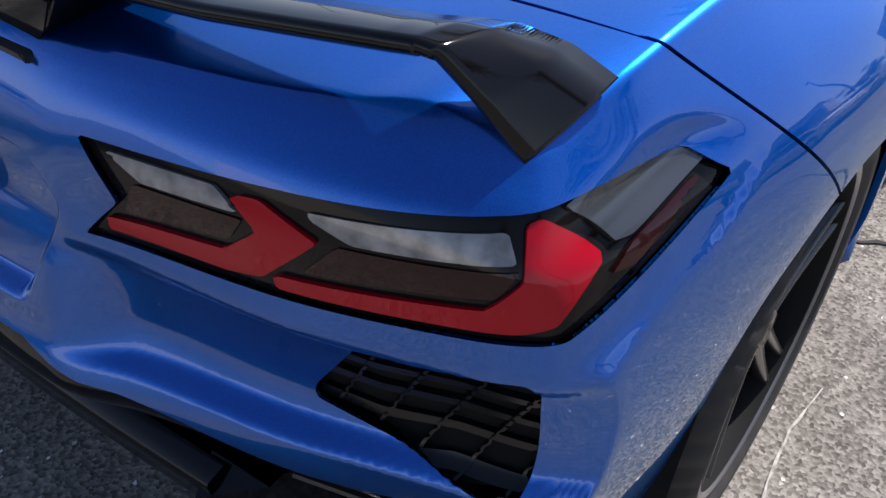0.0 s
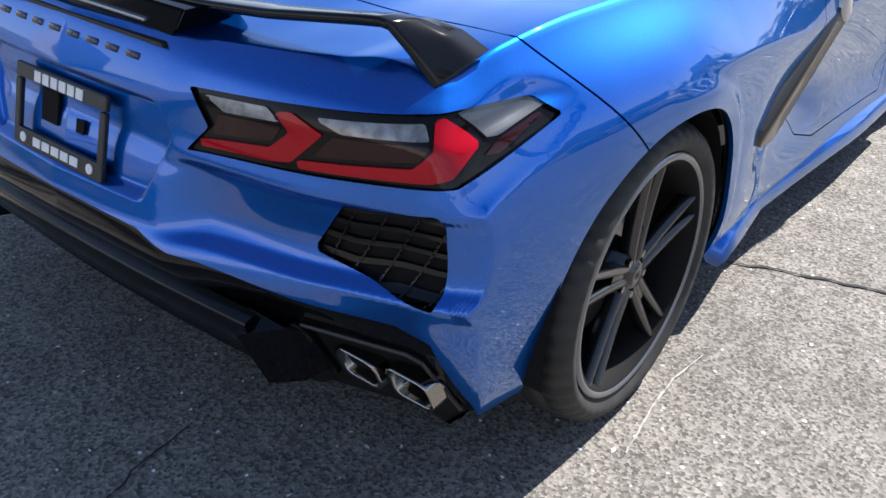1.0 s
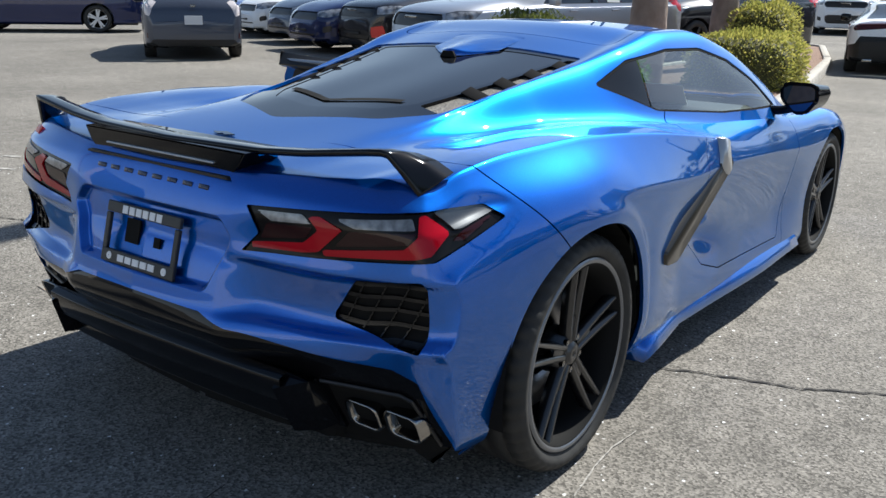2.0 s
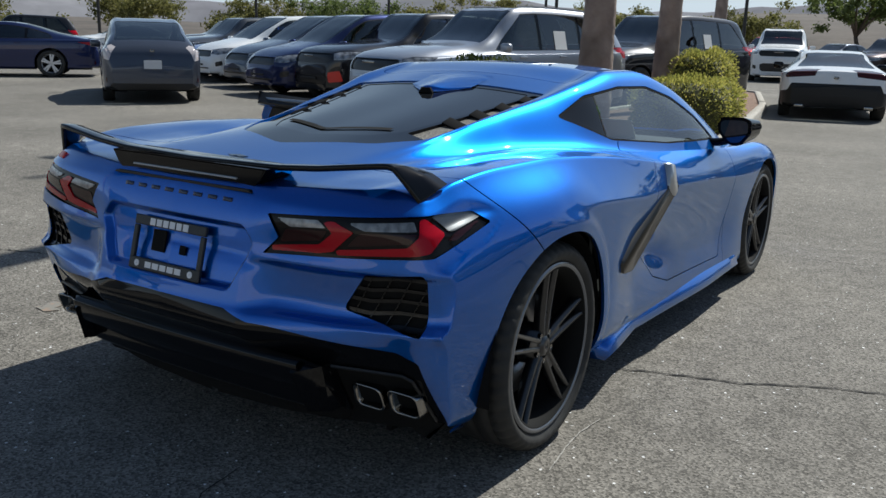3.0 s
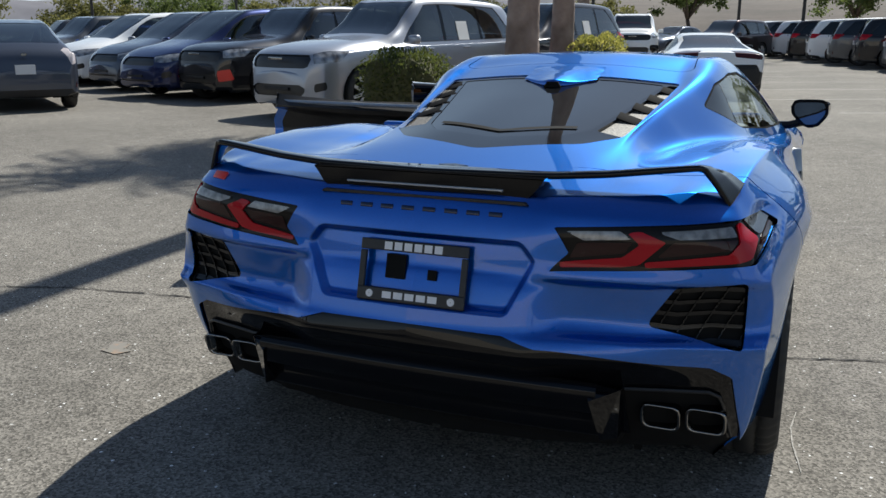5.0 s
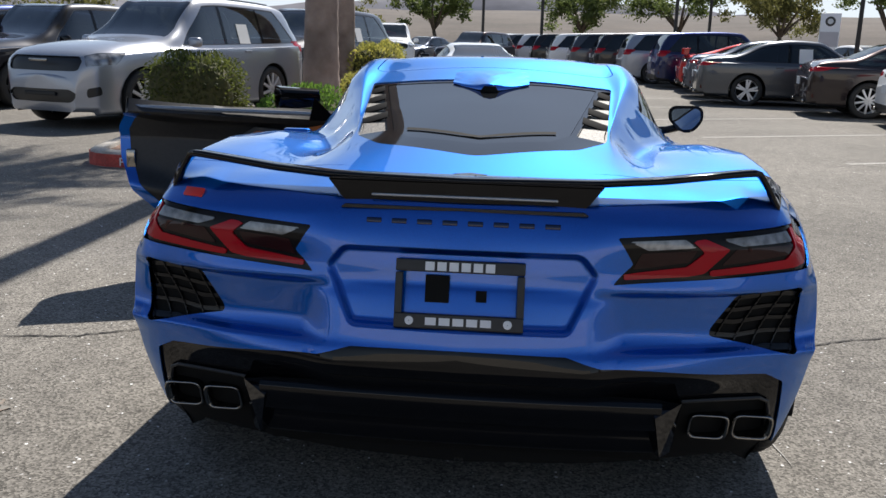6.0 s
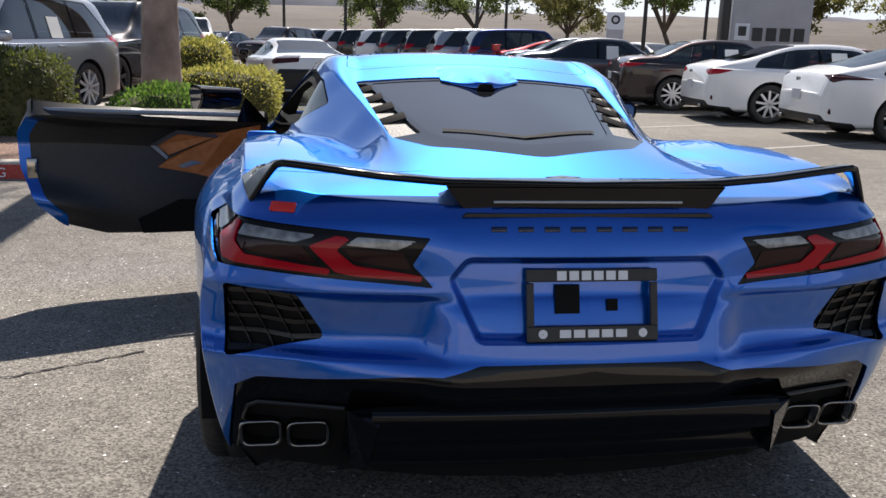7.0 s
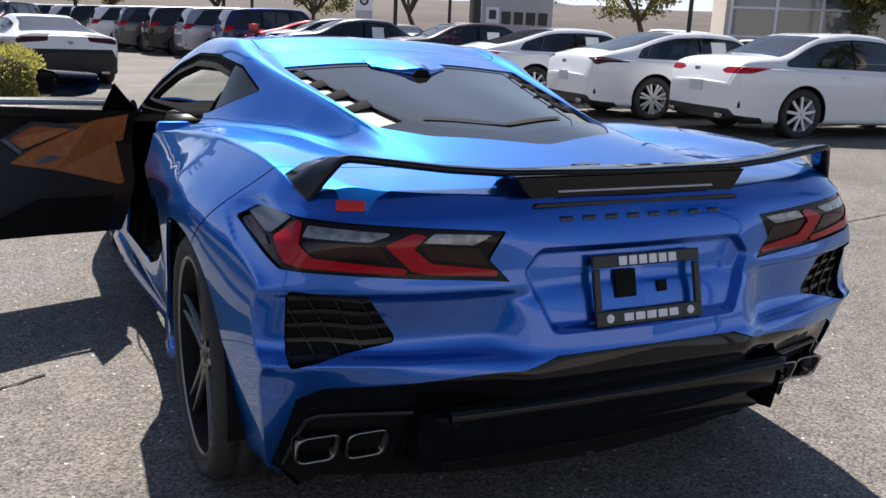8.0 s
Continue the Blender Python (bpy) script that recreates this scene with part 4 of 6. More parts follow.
# ---- wheels ----
def tyre_mesh(r, w, rim_r):
    h = w / 2
    prof = [(-h * .80, rim_r), (-h * .98, rim_r + (r - rim_r) * .35), (-h, rim_r + (r - rim_r) * .6), (-h * .93, r - .016), (-h * .80, r - .004),
            (-h * .62, r), (-h * .60, r - .007), (-h * .56, r - .007), (-h * .54, r), (-h * .22, r), (-h * .20, r - .007), (-h * .15, r - .007), (-h * .13, r)]
    prof = prof + [(-a, q) for a, q in prof[::-1]]
    bm = lathe(prof, 240)
    # slanting cuts across the shoulders of the tread
    for v in bm.verts:
        rad = math.hypot(v.co.y, v.co.z)
        if rad > r - .017 and h * .60 < abs(v.co.x):
            k = round(math.atan2(v.co.z, v.co.y) / (2 * math.pi) * 240 + 3 * abs(v.co.x) / h) % 5
            if k < 2:
                q = (rad - .0055) / rad
                v.co.y, v.co.z = v.co.y * q, v.co.z * q
    smooth(bm, 25)
    me = bpy.data.meshes.new("tyre")
    bmesh.ops.recalc_face_normals(bm, faces=bm.faces)
    bm.to_mesh(me)
    bm.free()
    return me


def sport_wheel(name, r, w, rim_r, s, at, parent):
    """Wheel with five split spokes, disc and caliper; outer face towards +x for s = 1."""
    wm = Matrix.Translation(at) @ (Matrix() if s > 0 else pose(0, 0, 0, 0, 0, 180))
    t = part(name, tyre_mesh(r, w, rim_r), RUBBER, parent, "black low-profile tyre on dark five-spoke rim", wm)
    h = w / 2
    barrel = [(h * .84, rim_r + .006), (h * .90, rim_r + .010), (h * .93, rim_r + .004), (h * .90, rim_r - .012), (h * .55, rim_r - .030), (-h * .8, rim_r - .035), (-h * .82, rim_r + .004)]
    rim = part("rim", smooth(lathe(barrel, 72), 30), BLACK_MATTE, t)
    lip_ring = part("rim_lip", smooth(lathe([(h * .905, rim_r + .0105), (h * .94, rim_r + .006), (h * .94, rim_r - .002), (h * .905, rim_r - .0065)], 72), 60), GREY_TRIM, t)
    part("hub_cap", smooth(lathe([(h * .78, .001), (h * .80, .002), (h * .80, .028), (h * .74, .034), (h * .68, .060), (h * .3, .070)], 28), 30), RIM, t)
    for k in range(5):
        a = 2 * math.pi * k / 5 + .31
        for d in (-1, 1):
            sp = bmesh.new()
            prev = None
            for q in np.linspace(0, 1, 7):
                rad = .035 + q * (rim_r - .045)
                off = d * (.013 + .016 * q)
                wd = .0125 - .004 * q
                xo = h * (.76 + .11 * q ** 1.6)
                ring = []
                for dx, dw in ((0, -wd * .62), (0, wd * .62), (-.034, wd), (-.034, -wd)):
                    v = Vector((xo + dx, 0, 0)) + Vector((0, math.cos(a), math.sin(a))) * rad + Vector((0, -math.sin(a), math.cos(a))) * (off + dw)
                    ring.append(sp.verts.new(v))
                if prev:
                    for i in range(4):
                        sp.faces.new((prev[i], prev[(i + 1) % 4], ring[(i + 1) % 4], ring[i]))
                prev = ring
            part("spoke", smooth(sp, 20), RIM, t)
        root = bmesh.new()
        ends = []
        for rad, wd, xo in ((.030, .022, .76), (.075, .027, .765), (.112, .019, .775)):
            ends.append([root.verts.new(Vector((h * xo + dx, 0, 0)) + Vector((0, math.cos(a), math.sin(a))) * rad + Vector((0, -math.sin(a), math.cos(a))) * dw)
                         for dx, dw in ((-.004, -wd * .8), (-.004, wd * .8), (-.034, wd), (-.034, -wd))])
        for p_, q_ in ((0, 1), (1, 2)):
            for i in range(4):
                root.faces.new((ends[p_][i], ends[p_][(i + 1) % 4], ends[q_][(i + 1) % 4], ends[q_][i]))
        part("spoke_web", smooth(root, 20), RIM, t)
        part("wheel_nut", lathe([(h * .74, .001), (h * .76, .009), (h * .60, .010)], 8), CHROME, t,
             m=Matrix.Translation((0, .050 * math.cos(a + .63), .050 * math.sin(a + .63))))
    part("brake_disc", smooth(lathe([(.005, .09), (.012, .09), (.012, rim_r - .085), (.005, rim_r - .085), (.005, .09)], 48), 30), STEEL, t)
    part("caliper", smooth(box((.07, .10, .22), (.01, -.13, .05), .02)), BLACK_GLOSS, t)
    return t


for s in (1, -1):
    sport_wheel("rear_wheel", REAR_R, .300, .272, s, (s * .795, 0, REAR_R), CAR)
    sport_wheel("front_wheel", FRONT_R, .245, .257, s, (s * .825, BASE, FRONT_R), CAR)

# ---- ground ----
ASPHALT = mat("asphalt", (0.20, 0.19, 0.175), 0.85, spec=0.18)
b = ASPHALT.node_tree.nodes["Principled BSDF"]
co = nd(ASPHALT, "ShaderNodeTexCoord")
vo = nd(ASPHALT, "ShaderNodeTexVoronoi", Scale=135.0)
n1, n2, n3 = nd(ASPHALT, "ShaderNodeTexNoise", Scale=90.0, Detail=3.0), nd(ASPHALT, "ShaderNodeTexNoise", Scale=0.45, Detail=6.0), nd(ASPHALT, "ShaderNodeTexNoise", Scale=7.0, Detail=4.0)
for q in (vo, n1, n2, n3):
    ln(ASPHALT, co.outputs["Object"], q.inputs["Vector"])
cr = nd(ASPHALT, "ShaderNodeValToRGB")
for pos, c in ((0.0, 0.085), (0.35, 0.135), (0.65, 0.175), (0.86, 0.225), (1.0, 0.31)):
    e = cr.color_ramp.elements[0] if pos == 0 else (cr.color_ramp.elements[1] if pos == 1.0 else cr.color_ramp.elements.new(pos))
    e.position, e.color = pos, (c * .955, c * .885, c * .78, 1)
sep = nd(ASPHALT, "ShaderNodeSeparateColor")
ln(ASPHALT, vo.outputs["Color"], sep.inputs[0])
ln(ASPHALT, sep.outputs[0], cr.inputs["Fac"])
out = cr.outputs["Color"]
for q, lo, hi in ((n2, .74, 1.14), (n3, .86, 1.12), (n1, .82, 1.18)):
    mr = nd(ASPHALT, "ShaderNodeMapRange")
    mr.inputs["From Min"].default_value, mr.inputs["From Max"].default_value = .3, .7
    mr.inputs["To Min"].default_value, mr.inputs["To Max"].default_value = lo, hi
    ln(ASPHALT, q.outputs["Fac"], mr.inputs["Value"])
    mx = nd(ASPHALT, "ShaderNodeMix")
    mx.data_type, mx.blend_type = "RGBA", "MULTIPLY"
    mx.inputs["Factor"].default_value = 1.0
    ln(ASPHALT, out, mx.inputs["A"])
    ln(ASPHALT, mr.outputs["Result"], mx.inputs["B"])
    out = mx.outputs["Result"]
ln(ASPHALT, out, b.inputs["Base Color"])
bp = nd(ASPHALT, "ShaderNodeBump", Strength=0.45, Distance=0.003)
ln(ASPHALT, vo.outputs["Distance"], bp.inputs["Height"])
ln(ASPHALT, bp.outputs["Normal"], b.inputs["Normal"])
gm = bmesh.new()
bmesh.ops.create_grid(gm, x_segments=2, y_segments=2, size=2500)
tagged(part("ground", gm, ASPHALT), "sunlit worn grey asphalt of a car park", "ground", kind="structure")

TAR = mat("crack_tar", (0.018, 0.016, 0.015), 0.9)
DUST_PAINT = grain(mat("worn_paint", (0.42, 0.40, 0.37), 0.8), (0.16, 0.15, 0.14), (0.46, 0.44, 0.40), 40)
ORANGE_PAINT = grain(mat("worn_orange_paint", (0.42, 0.16, 0.07), 0.8), (0.21, 0.195, 0.17), (0.36, 0.21, 0.12), 18, 6, .50, .75)
rnd = random.Random(4)


def ribbon(points, width, z, wobble=0.0, step=0.03):
    """A flat uneven strip along points on the ground."""
    bm = bmesh.new()
    prev = None
    for (x0, y0), (x1, y1) in zip(points, points[1:]):
        d = Vector((x1 - x0, y1 - y0, 0))
        n = max(2, int(d.length / step))
        side = Vector((-d.y, d.x, 0)).normalized()
        for k in range(n + (1 if (x1, y1) == points[-1] else 0)):
            c = Vector((x0, y0, z)) + d * (k / n) + side * (noise.noise((x0 + d.x * k / n * 1.0, (y0 + d.y * k / n), 3)) * wobble + rnd.uniform(-wobble, wobble) * .25)
            w = width * rnd.uniform(.45, 1.3) / 2 if wobble else width / 2
            row = [bm.verts.new(c - side * w), bm.verts.new(c + side * w)]
            if prev:
                bm.faces.new((prev[0], row[0], row[1], prev[1]))
            prev = row
    return bm


for pts in ([(.86, .80), (1.02, .86), (1.34, .94), (1.60, 1.10), (2.3, 1.35), (3.4, 1.9), (5.2, 2.3)],
            [(-1.32, .88), (-1.75, .62), (-2.5, .50), (-3.6, .20)],
            [(.35, -1.10), (.27, -.9), (.22, -.7)], [(1.0, 3.3), (2.6, 3.5), (4.4, 3.3)], [(-4.6, 2.8), (-5.6, 4.6), (-6.3, 5.0)]):
    tagged(part("ground_crack", ribbon(pts, .012 if abs(pts[0][1]) < 1.0 else .005, .004, .03), TAR), "thin dark crack in the asphalt", "crack", "cracks in the asphalt")
tagged(part("scuff_line", ribbon([(1.02, -.15), (.995, .02), (.985, .16), (1.00, .30)], .005, .004, .006), DUST_PAINT), "faint pale scuff line on the asphalt", "mark")
om = bmesh.new()
bmesh.ops.create_circle(om, cap_ends=True, segments=14, radius=.055, matrix=pose(-1.66, -.09, .004))
for v in om.verts:
    v.co.x += rnd.uniform(-.04, .04)
    v.co.y += rnd.uniform(-.03, .03)
tagged(part("paint_stain", om, ORANGE_PAINT), "faded orange paint stain on asphalt", "stain")
lm = bmesh.new()
bmesh.ops.create_icosphere(lm, subdivisions=2, radius=.045)
for v in lm.verts:
    v.co = v.co * (1 + .45 * noise.noise(v.co * 40)) * Vector((1.5, .8, .7)).length / 1.85
    v.co.z = max(-.028, v.co.z * .75)
tagged(part("crumpled_paper", lm, PAPER, None, m=pose(3.67, 5.51, .029)), "crumpled scrap of white paper on the asphalt", "litter")
for x, y in ((-4.68, 1.34), (-4.26, 1.07)):
    tagged(part("paint_mark", ribbon([(x - .07, y - .03), (x + .07, y + .03)], .05, .004, .004), DUST_PAINT), "small worn white paint mark on asphalt", "mark")
for k in range(9):
    x, y = 5.0 - .42 * k * 2.75, 5.0 + .91 * k * 2.75
    tagged(part("stall_line", ribbon([(x, y), (x + 4.6, y + 2.0)], .10, .004), DUST_PAINT), "worn white parking stall line", "parking line", "stall lines")

# ---- parked cars ----
KINDS = {
    "sedan": dict(top=((0, .52), (.015, .66), (.05, .735), (.16, .775), (.31, .965), (.42, 1.0), (.52, .985), (.66, .765), (.72, .695), (.90, .60), (.975, .50), (1, .36)), belt=.64, ws=(.70, .545), rw=(.155, .305), side=(.155, .665), pil=(.40,)),
    "fastback": dict(top=((0, .50), (.015, .69), (.05, .735), (.16, .825), (.34, .985), (.45, 1.0), (.54, .985), (.68, .765), (.74, .69), (.92, .58), (.98, .48), (1, .36)), belt=.655, ws=(.72, .565), rw=(.085, .325), side=(.16, .685), pil=(.41,)),
    "suv": dict(top=((0, .48), (.012, .60), (.04, .80), (.09, .955), (.2, .985), (.42, 1.0), (.53, .985), (.655, .735), (.71, .672), (.85, .635), (.93, .600), (.97, .560), (.99, .505), (1, .40)), belt=.61, ws=(.685, .55), rw=(.022, .085), side=(.06, .655), pil=(.26, .45)),
    "hatchback": dict(top=((0, .45), (.015, .60), (.05, .70), (.10, .775), (.33, .965), (.46, 1.0), (.56, .985), (.78, .675), (.92, .56), (.98, .46), (1, .34)), belt=.62, ws=(.77, .585), rw=(.075, .31), side=(.13, .73), pil=(.40,)),
    "coupe": dict(slim=.25, top=((0, .50), (.02, .71), (.08, .745), (.20, .815), (.37, .97), (.46, 1.0), (.54, .985), (.68, .74), (.74, .685), (.93, .565), (.985, .45), (1, .34)), belt=.68, ws=(.71, .56), rw=(.13, .36), side=(.22, .675), pil=(.36,)),
    "pickup": dict(top=((0, .48), (.01, .605), (.32, .61), (.335, .63), (.36, .94), (.42, .995), (.52, 1.0), (.57, .985), (.66, .765), (.71, .685), (.965, .635), (.988, .60), (1, .46)), belt=.62, ws=(.69, .585), rw=(.34, .37), side=(.37, .665), pil=(.50,)),
}
KINDS["minivan"] = dict(top=((0, .48), (.012, .62), (.035, .84), (.07, .95), (.2, .985), (.45, 1.0), (.56, .98), (.66, .85), (.77, .665), (.82, .625), (.92, .555), (.965, .49), (.988, .43), (1, .34)), belt=.60, ws=(.785, .575), rw=(.02, .075), side=(.05, .735), pil=(.25, .47))
PLAN = pchip((0, .015, .06, .2, .6, .88, .96, 1), (.78, .88, .965, 1, 1, .955, .85, .60))
WHEELS = {}
LAMP_PALE = mat("pale_lamp_lens", (0.55, 0.50, 0.50), 0.12, 0, 1.0, 0.02)
LAMP_WHITE = grain(mat("head_lamp", (0.20, 0.21, 0.22), 0.1, 0.3, 1.0, 0.01), (0.05, 0.05, 0.055), (0.45, 0.46, 0.48), 9)
GRILLE = mat("grille_black", (0.012, 0.012, 0.013), 0.35)
PLATE_MARK = mat("plate_plain", (0.55, 0.57, 0.60), 0.5)
PLASTIC = mat("bumper_plastic", (0.016, 0.016, 0.017), 0.5, spec=.35)


def plain_mesh(name, bm, material):
    me = bpy.data.meshes.new(name)
    bmesh.ops.recalc_face_normals(bm, faces=bm.faces)
    bm.to_mesh(me)
    bm.free()
    me.materials.append(material)
    return me


def parked_wheel(r, spokes, dark):
    """Shared meshes of a wheel: tyre and rim with spokes, outer face to +x."""
    key = (r, spokes, dark)
    if key not in WHEELS:
        rr, h = r * .755, .105
        ty = plain_mesh("tyre", smooth(lathe([(-h, rr), (-h, r * .93), (-h * .8, r), (h * .8, r), (h, r * .93), (h, rr), (h * .8, rr - .02)], 36), 35), RUBBER)
        rm = lathe([(h * .88, rr + .006), (h * .92, rr - .006), (h * .55, rr - .03), (-h * .4, rr - .04), (-h * .4, .05)], 36)
        lathe([(h * .62, .001), (h * .66, .045), (h * .4, .055)], 16, bm=rm)
        for k in range(spokes):
            pair = (-.15, .15) if spokes in (5, 7) else (0,)
            for d in pair:
                a = 2 * math.pi * k / spokes + .2 + d
                wd = .34 / spokes * (rr / .23) / (1.7 if len(pair) > 1 else 1)
                box((.03, rr - .03, wd), (h * .74, rr / 2 * math.cos(a), rr / 2 * math.sin(a)), .004, pose(0, 0, 0, math.degrees(a), 0, 0), 1, rm)
        mt = RIM if dark else RIM_SILVER
        WHEELS[key] = ty, plain_mesh("rim", smooth(rm, 30), mt), plain_mesh("rim_back", lathe([(-h * .3, .02), (-h * .3, rr - .02)], 24), BLACK_MATTE)
    return WHEELS[key]


LAMPS = {
    "sedan": ((.50, .615), (.60, .648), (1.0, .658), (1.42, .655), (1.12, .598), (.60, .590)),
    "slim": ((.40, .668), (1.05, .690), (1.55, .648), (1.55, .638), (1.15, .632), (.98, .602), (.82, .640), (.40, .652)),
    "short": ((.62, .600), (.66, .655), (1.0, .668), (1.34, .655), (1.12, .605), (.80, .585)),
    "suv": ((.60, .575), (.60, .625), (.85, .665), (1.28, .665), (1.16, .56), (.90, .555)),
    "upright": ((.85, .50), (.82, .66), (.98, .69), (1.12, .67), (1.06, .52)),
    "round": ((.40, .640), (.44, .735), (.92, .730), (1.04, .635), (.97, .600), (.60, .625)),
    "pickup": ((.84, .40), (.84, .58), (1.10, .58), (1.10, .40)),
}


def corner(outline, hw, y0, h):
    """A region that wraps round a rear corner, over width and height."""
    f = inside([(a * hw, c * h) for a, c in outline], "xz")
    return lambda x, y, z: np.minimum(f(np.abs(x) + .8 * np.maximum(y - y0, 0), y, z), y0 + .9 - y)


def fbox(x0, x1, y0, y1, z0, z1, lean=0.0):
    return lambda x, y, z: np.minimum.reduce([np.abs(x) - x0, x1 - np.abs(x), y - y0, y1 - y, z - z0 - lean * np.abs(x), z1 + lean * np.abs(x) - z])


def parked_car(name, kind, size, wb, front, r, paint, at, turn, label, spokes=5, dark_rim=False, lamps=None, paper=0, group="", lower=None, spoiler=False, plate=True, rails=False, accent=False):
    """A parked car at its own size; its rear axle's centre stands at `at`, turned so that 0 faces +y."""
    L, W, H = size
    K = KINDS[kind]
    yr = -(L - wb - front)
    u = np.unique(np.concatenate([np.linspace(0, .04, 9), np.linspace(.04, .96, 64), np.linspace(.96, 1, 9)]))
    ys = yr + L * u
    hw = W / 2
    zc = pchip([a for a, _ in K["top"]], [c * H for _, c in K["top"]])(u)
    belt = K["belt"] * H + .04 * H * (.5 - u) * 1.2
    g = np.clip((zc - belt) / (.22 * H), 0, 1)
    e = PLAN(u) * hw
    sh = np.minimum(belt - .05, zc - .06)
    zero = np.zeros_like(u)
    hb = np.clip((u - .66) / .09, 0, 1) ** 2 * (3 - 2 * np.clip((u - .66) / .09, 0, 1))
    sh = sh * (1 - hb) + np.minimum(sh, zc - .17) * hb
    pts = [(zero, zc), (e * .42, zc - .006), (e * (.86 - K.get("slim", .15) * g - .12 * hb), zc - .022 - .035 * g - .012 * hb), (e * (.91 + .02 * g - .01 * hb), np.where(g > 0, np.minimum(belt, zc - .04), zc - .04) - .05 * hb),
           (e * .985, sh), (e * 1.0, sh * .6 + .34 * .4), (e * .985, zero + .36), (e * .97, .235 + .05 * (np.abs(u - .5) > .46)), (e * .86, .19 + .05 * (np.abs(u - .5) > .46))]
    lines = [(pchip(ys, px), pchip(ys, np.broadcast_to(pz, u.shape))) for px, pz in pts]
    sec = loft(lines, ys, 73)
    sh_ = Sheet.grid(sec, flip=True)
    if (sh_.n[:, 2] * (sh_.v[:, 2] > .9 * H)).sum() < 0:
        sh_ = Sheet(sh_.v, -sh_.n, sh_.t[:, ::-1])
    caps = []
    for k, s in ((0, -1), (-1, 1)):
        ring = sec[k]
        q = np.linspace(0, 1, 7)[:, None, None]
        grid = ring[None] * np.array((1, 1, 1)) * 1.0
        grid = np.repeat(grid, 7, 0)
        grid[..., 0] = ring[None, :, 0] * (1 - q[..., 0])
        grid[..., 1] += s * .05 * np.sin(q[..., 0] * math.pi / 2) * np.clip(np.sin(np.linspace(.15, 1, 73) * math.pi) * 1.3, 0, 1)[None]
        c = Sheet.grid(grid)
        if c.n[:, 1].mean() * s < 0:
            c = Sheet(c.v, -c.n, c.t[:, ::-1])
        caps.append(c)
    allb = sh_.join(*caps)
    beltf, topf, railx = pchip(ys, belt), pchip(ys, zc), pchip(ys, pts[2][0])
    Y = lambda a: yr + L * a
    arch_r, arch_f = r + .055, r + .05
    allb = allb.minus(arch(0, r, arch_r)).minus(arch(wb, r, arch_f))
    ua, ub = K["side"]
    sideg = lambda x, y, z: np.minimum.reduce([z - beltf(y) - .02, topf(y) - .085 - z, (y - Y(ua)) - (z - beltf(y)) * .9, (Y(ub) - y) - (z - beltf(y)) * 1.15, np.abs(x) - .28 * W])
    wsf = lambda x, y, z: np.minimum.reduce([Y(K["ws"][0]) - y, y - Y(K["ws"][1]), railx(y) - .045 - np.abs(x), z - .5 * H])
    rwf = lambda x, y, z: np.minimum.reduce([y - Y(K["rw"][0]), Y(K["rw"][1]) - y, railx(y) - .05 - np.abs(x), z - .55 * H])
    front = lambda outline: (lambda f, y0: (lambda x, y, z: np.minimum(f(np.abs(x) + .8 * np.maximum(y0 - y, 0), y, z), y - y0 + .75)))(inside([(a * hw, c * H) for a, c in outline], "xz"), Y(1))
    hz = {'suv': .535, 'pickup': .59, 'minivan': .46}.get(kind, .475)
    hl = front(((.60, hz - .045), (.56, hz + .015), (1.0, hz + .045), (1.42, hz + .055), (1.25, hz - .02), (.90, hz - .055)))
    tl = corner(LAMPS[lamps or {'suv': 'suv', 'pickup': 'pickup', 'hatchback': 'upright'}.get(kind, 'sedan')], hw, Y(0), H)
    if kind in ('suv', 'pickup'):
        hl = front(((.80, hz - .075), (.77, hz + .0), (1.0, hz + .022), (1.45, hz + .022), (1.30, hz - .06)))
    gr = front(((-1, hz - .115), (-1, hz - .005), (.70, hz - .005), (.74, hz - .04), (.66, hz - .11))) if kind in ('suv', 'pickup') else front(((-1, hz - .095), (-1, hz + .012), (.56, hz + .005), (.60, hz - .085)))
    gr2 = front(((-1, .20), (-1, hz - .24), (.50, hz - .24), (.62, hz - .27), (.56, .20)))
    low = lower or .235
    lo = corner(((-1, 0), (-1, low), (.80, low), (.90, low * .80), (1.35, low * .72), (1.35, 0)), hw, Y(0), H)
    car = tagged(empty(name, pose(*at, 0, 0, turn)), label, name.replace("_", " ") if name != "suv" else "SUV", group)
    body = allb
    for f in (sideg, wsf, rwf, hl, tl, gr, gr2) + (lo,):
        body = body.minus(f)
    sided = lambda s: s.join(s.mirror())
    part("body", sided(body.rim(.012)), paint, car)
    inner_box = bmesh.new()
    box((W * .70, L * .40, H * .40), (0, Y((ua + ub) / 2), H * .40), .08, bm=inner_box)
    part("interior", inner_box, BLACK_MATTE, car)
    gl = allb.cut(lambda x, y, z: sideg(x, y, z) - .006).move(.008)
    cuts = [Y(p) for p in K["pil"]]
    edges = [-9.0] + cuts + [9.0]
    for s in (1, -1):
        for a, c in zip(edges, edges[1:]):
            w = gl.cut(lambda x, y, z: np.minimum(y - a - .03, c - .03 - y))
            if len(w.t):
                part("side_window", w if s > 0 else w.mirror(), PANE, car)
        for c in cuts:
            w = allb.cut(sideg).cut(lambda x, y, z: .035 - np.abs(y - c)).move(.004)
            if len(w.t):
                part("pillar", w if s > 0 else w.mirror(), BLACK_GLOSS, car)
        trim = allb.cut(sideg).minus(lambda x, y, z: sideg(x, y, z) - .012).move(.003)
        part("window_trim", trim if s > 0 else trim.mirror(), BLACK_SATIN, car)
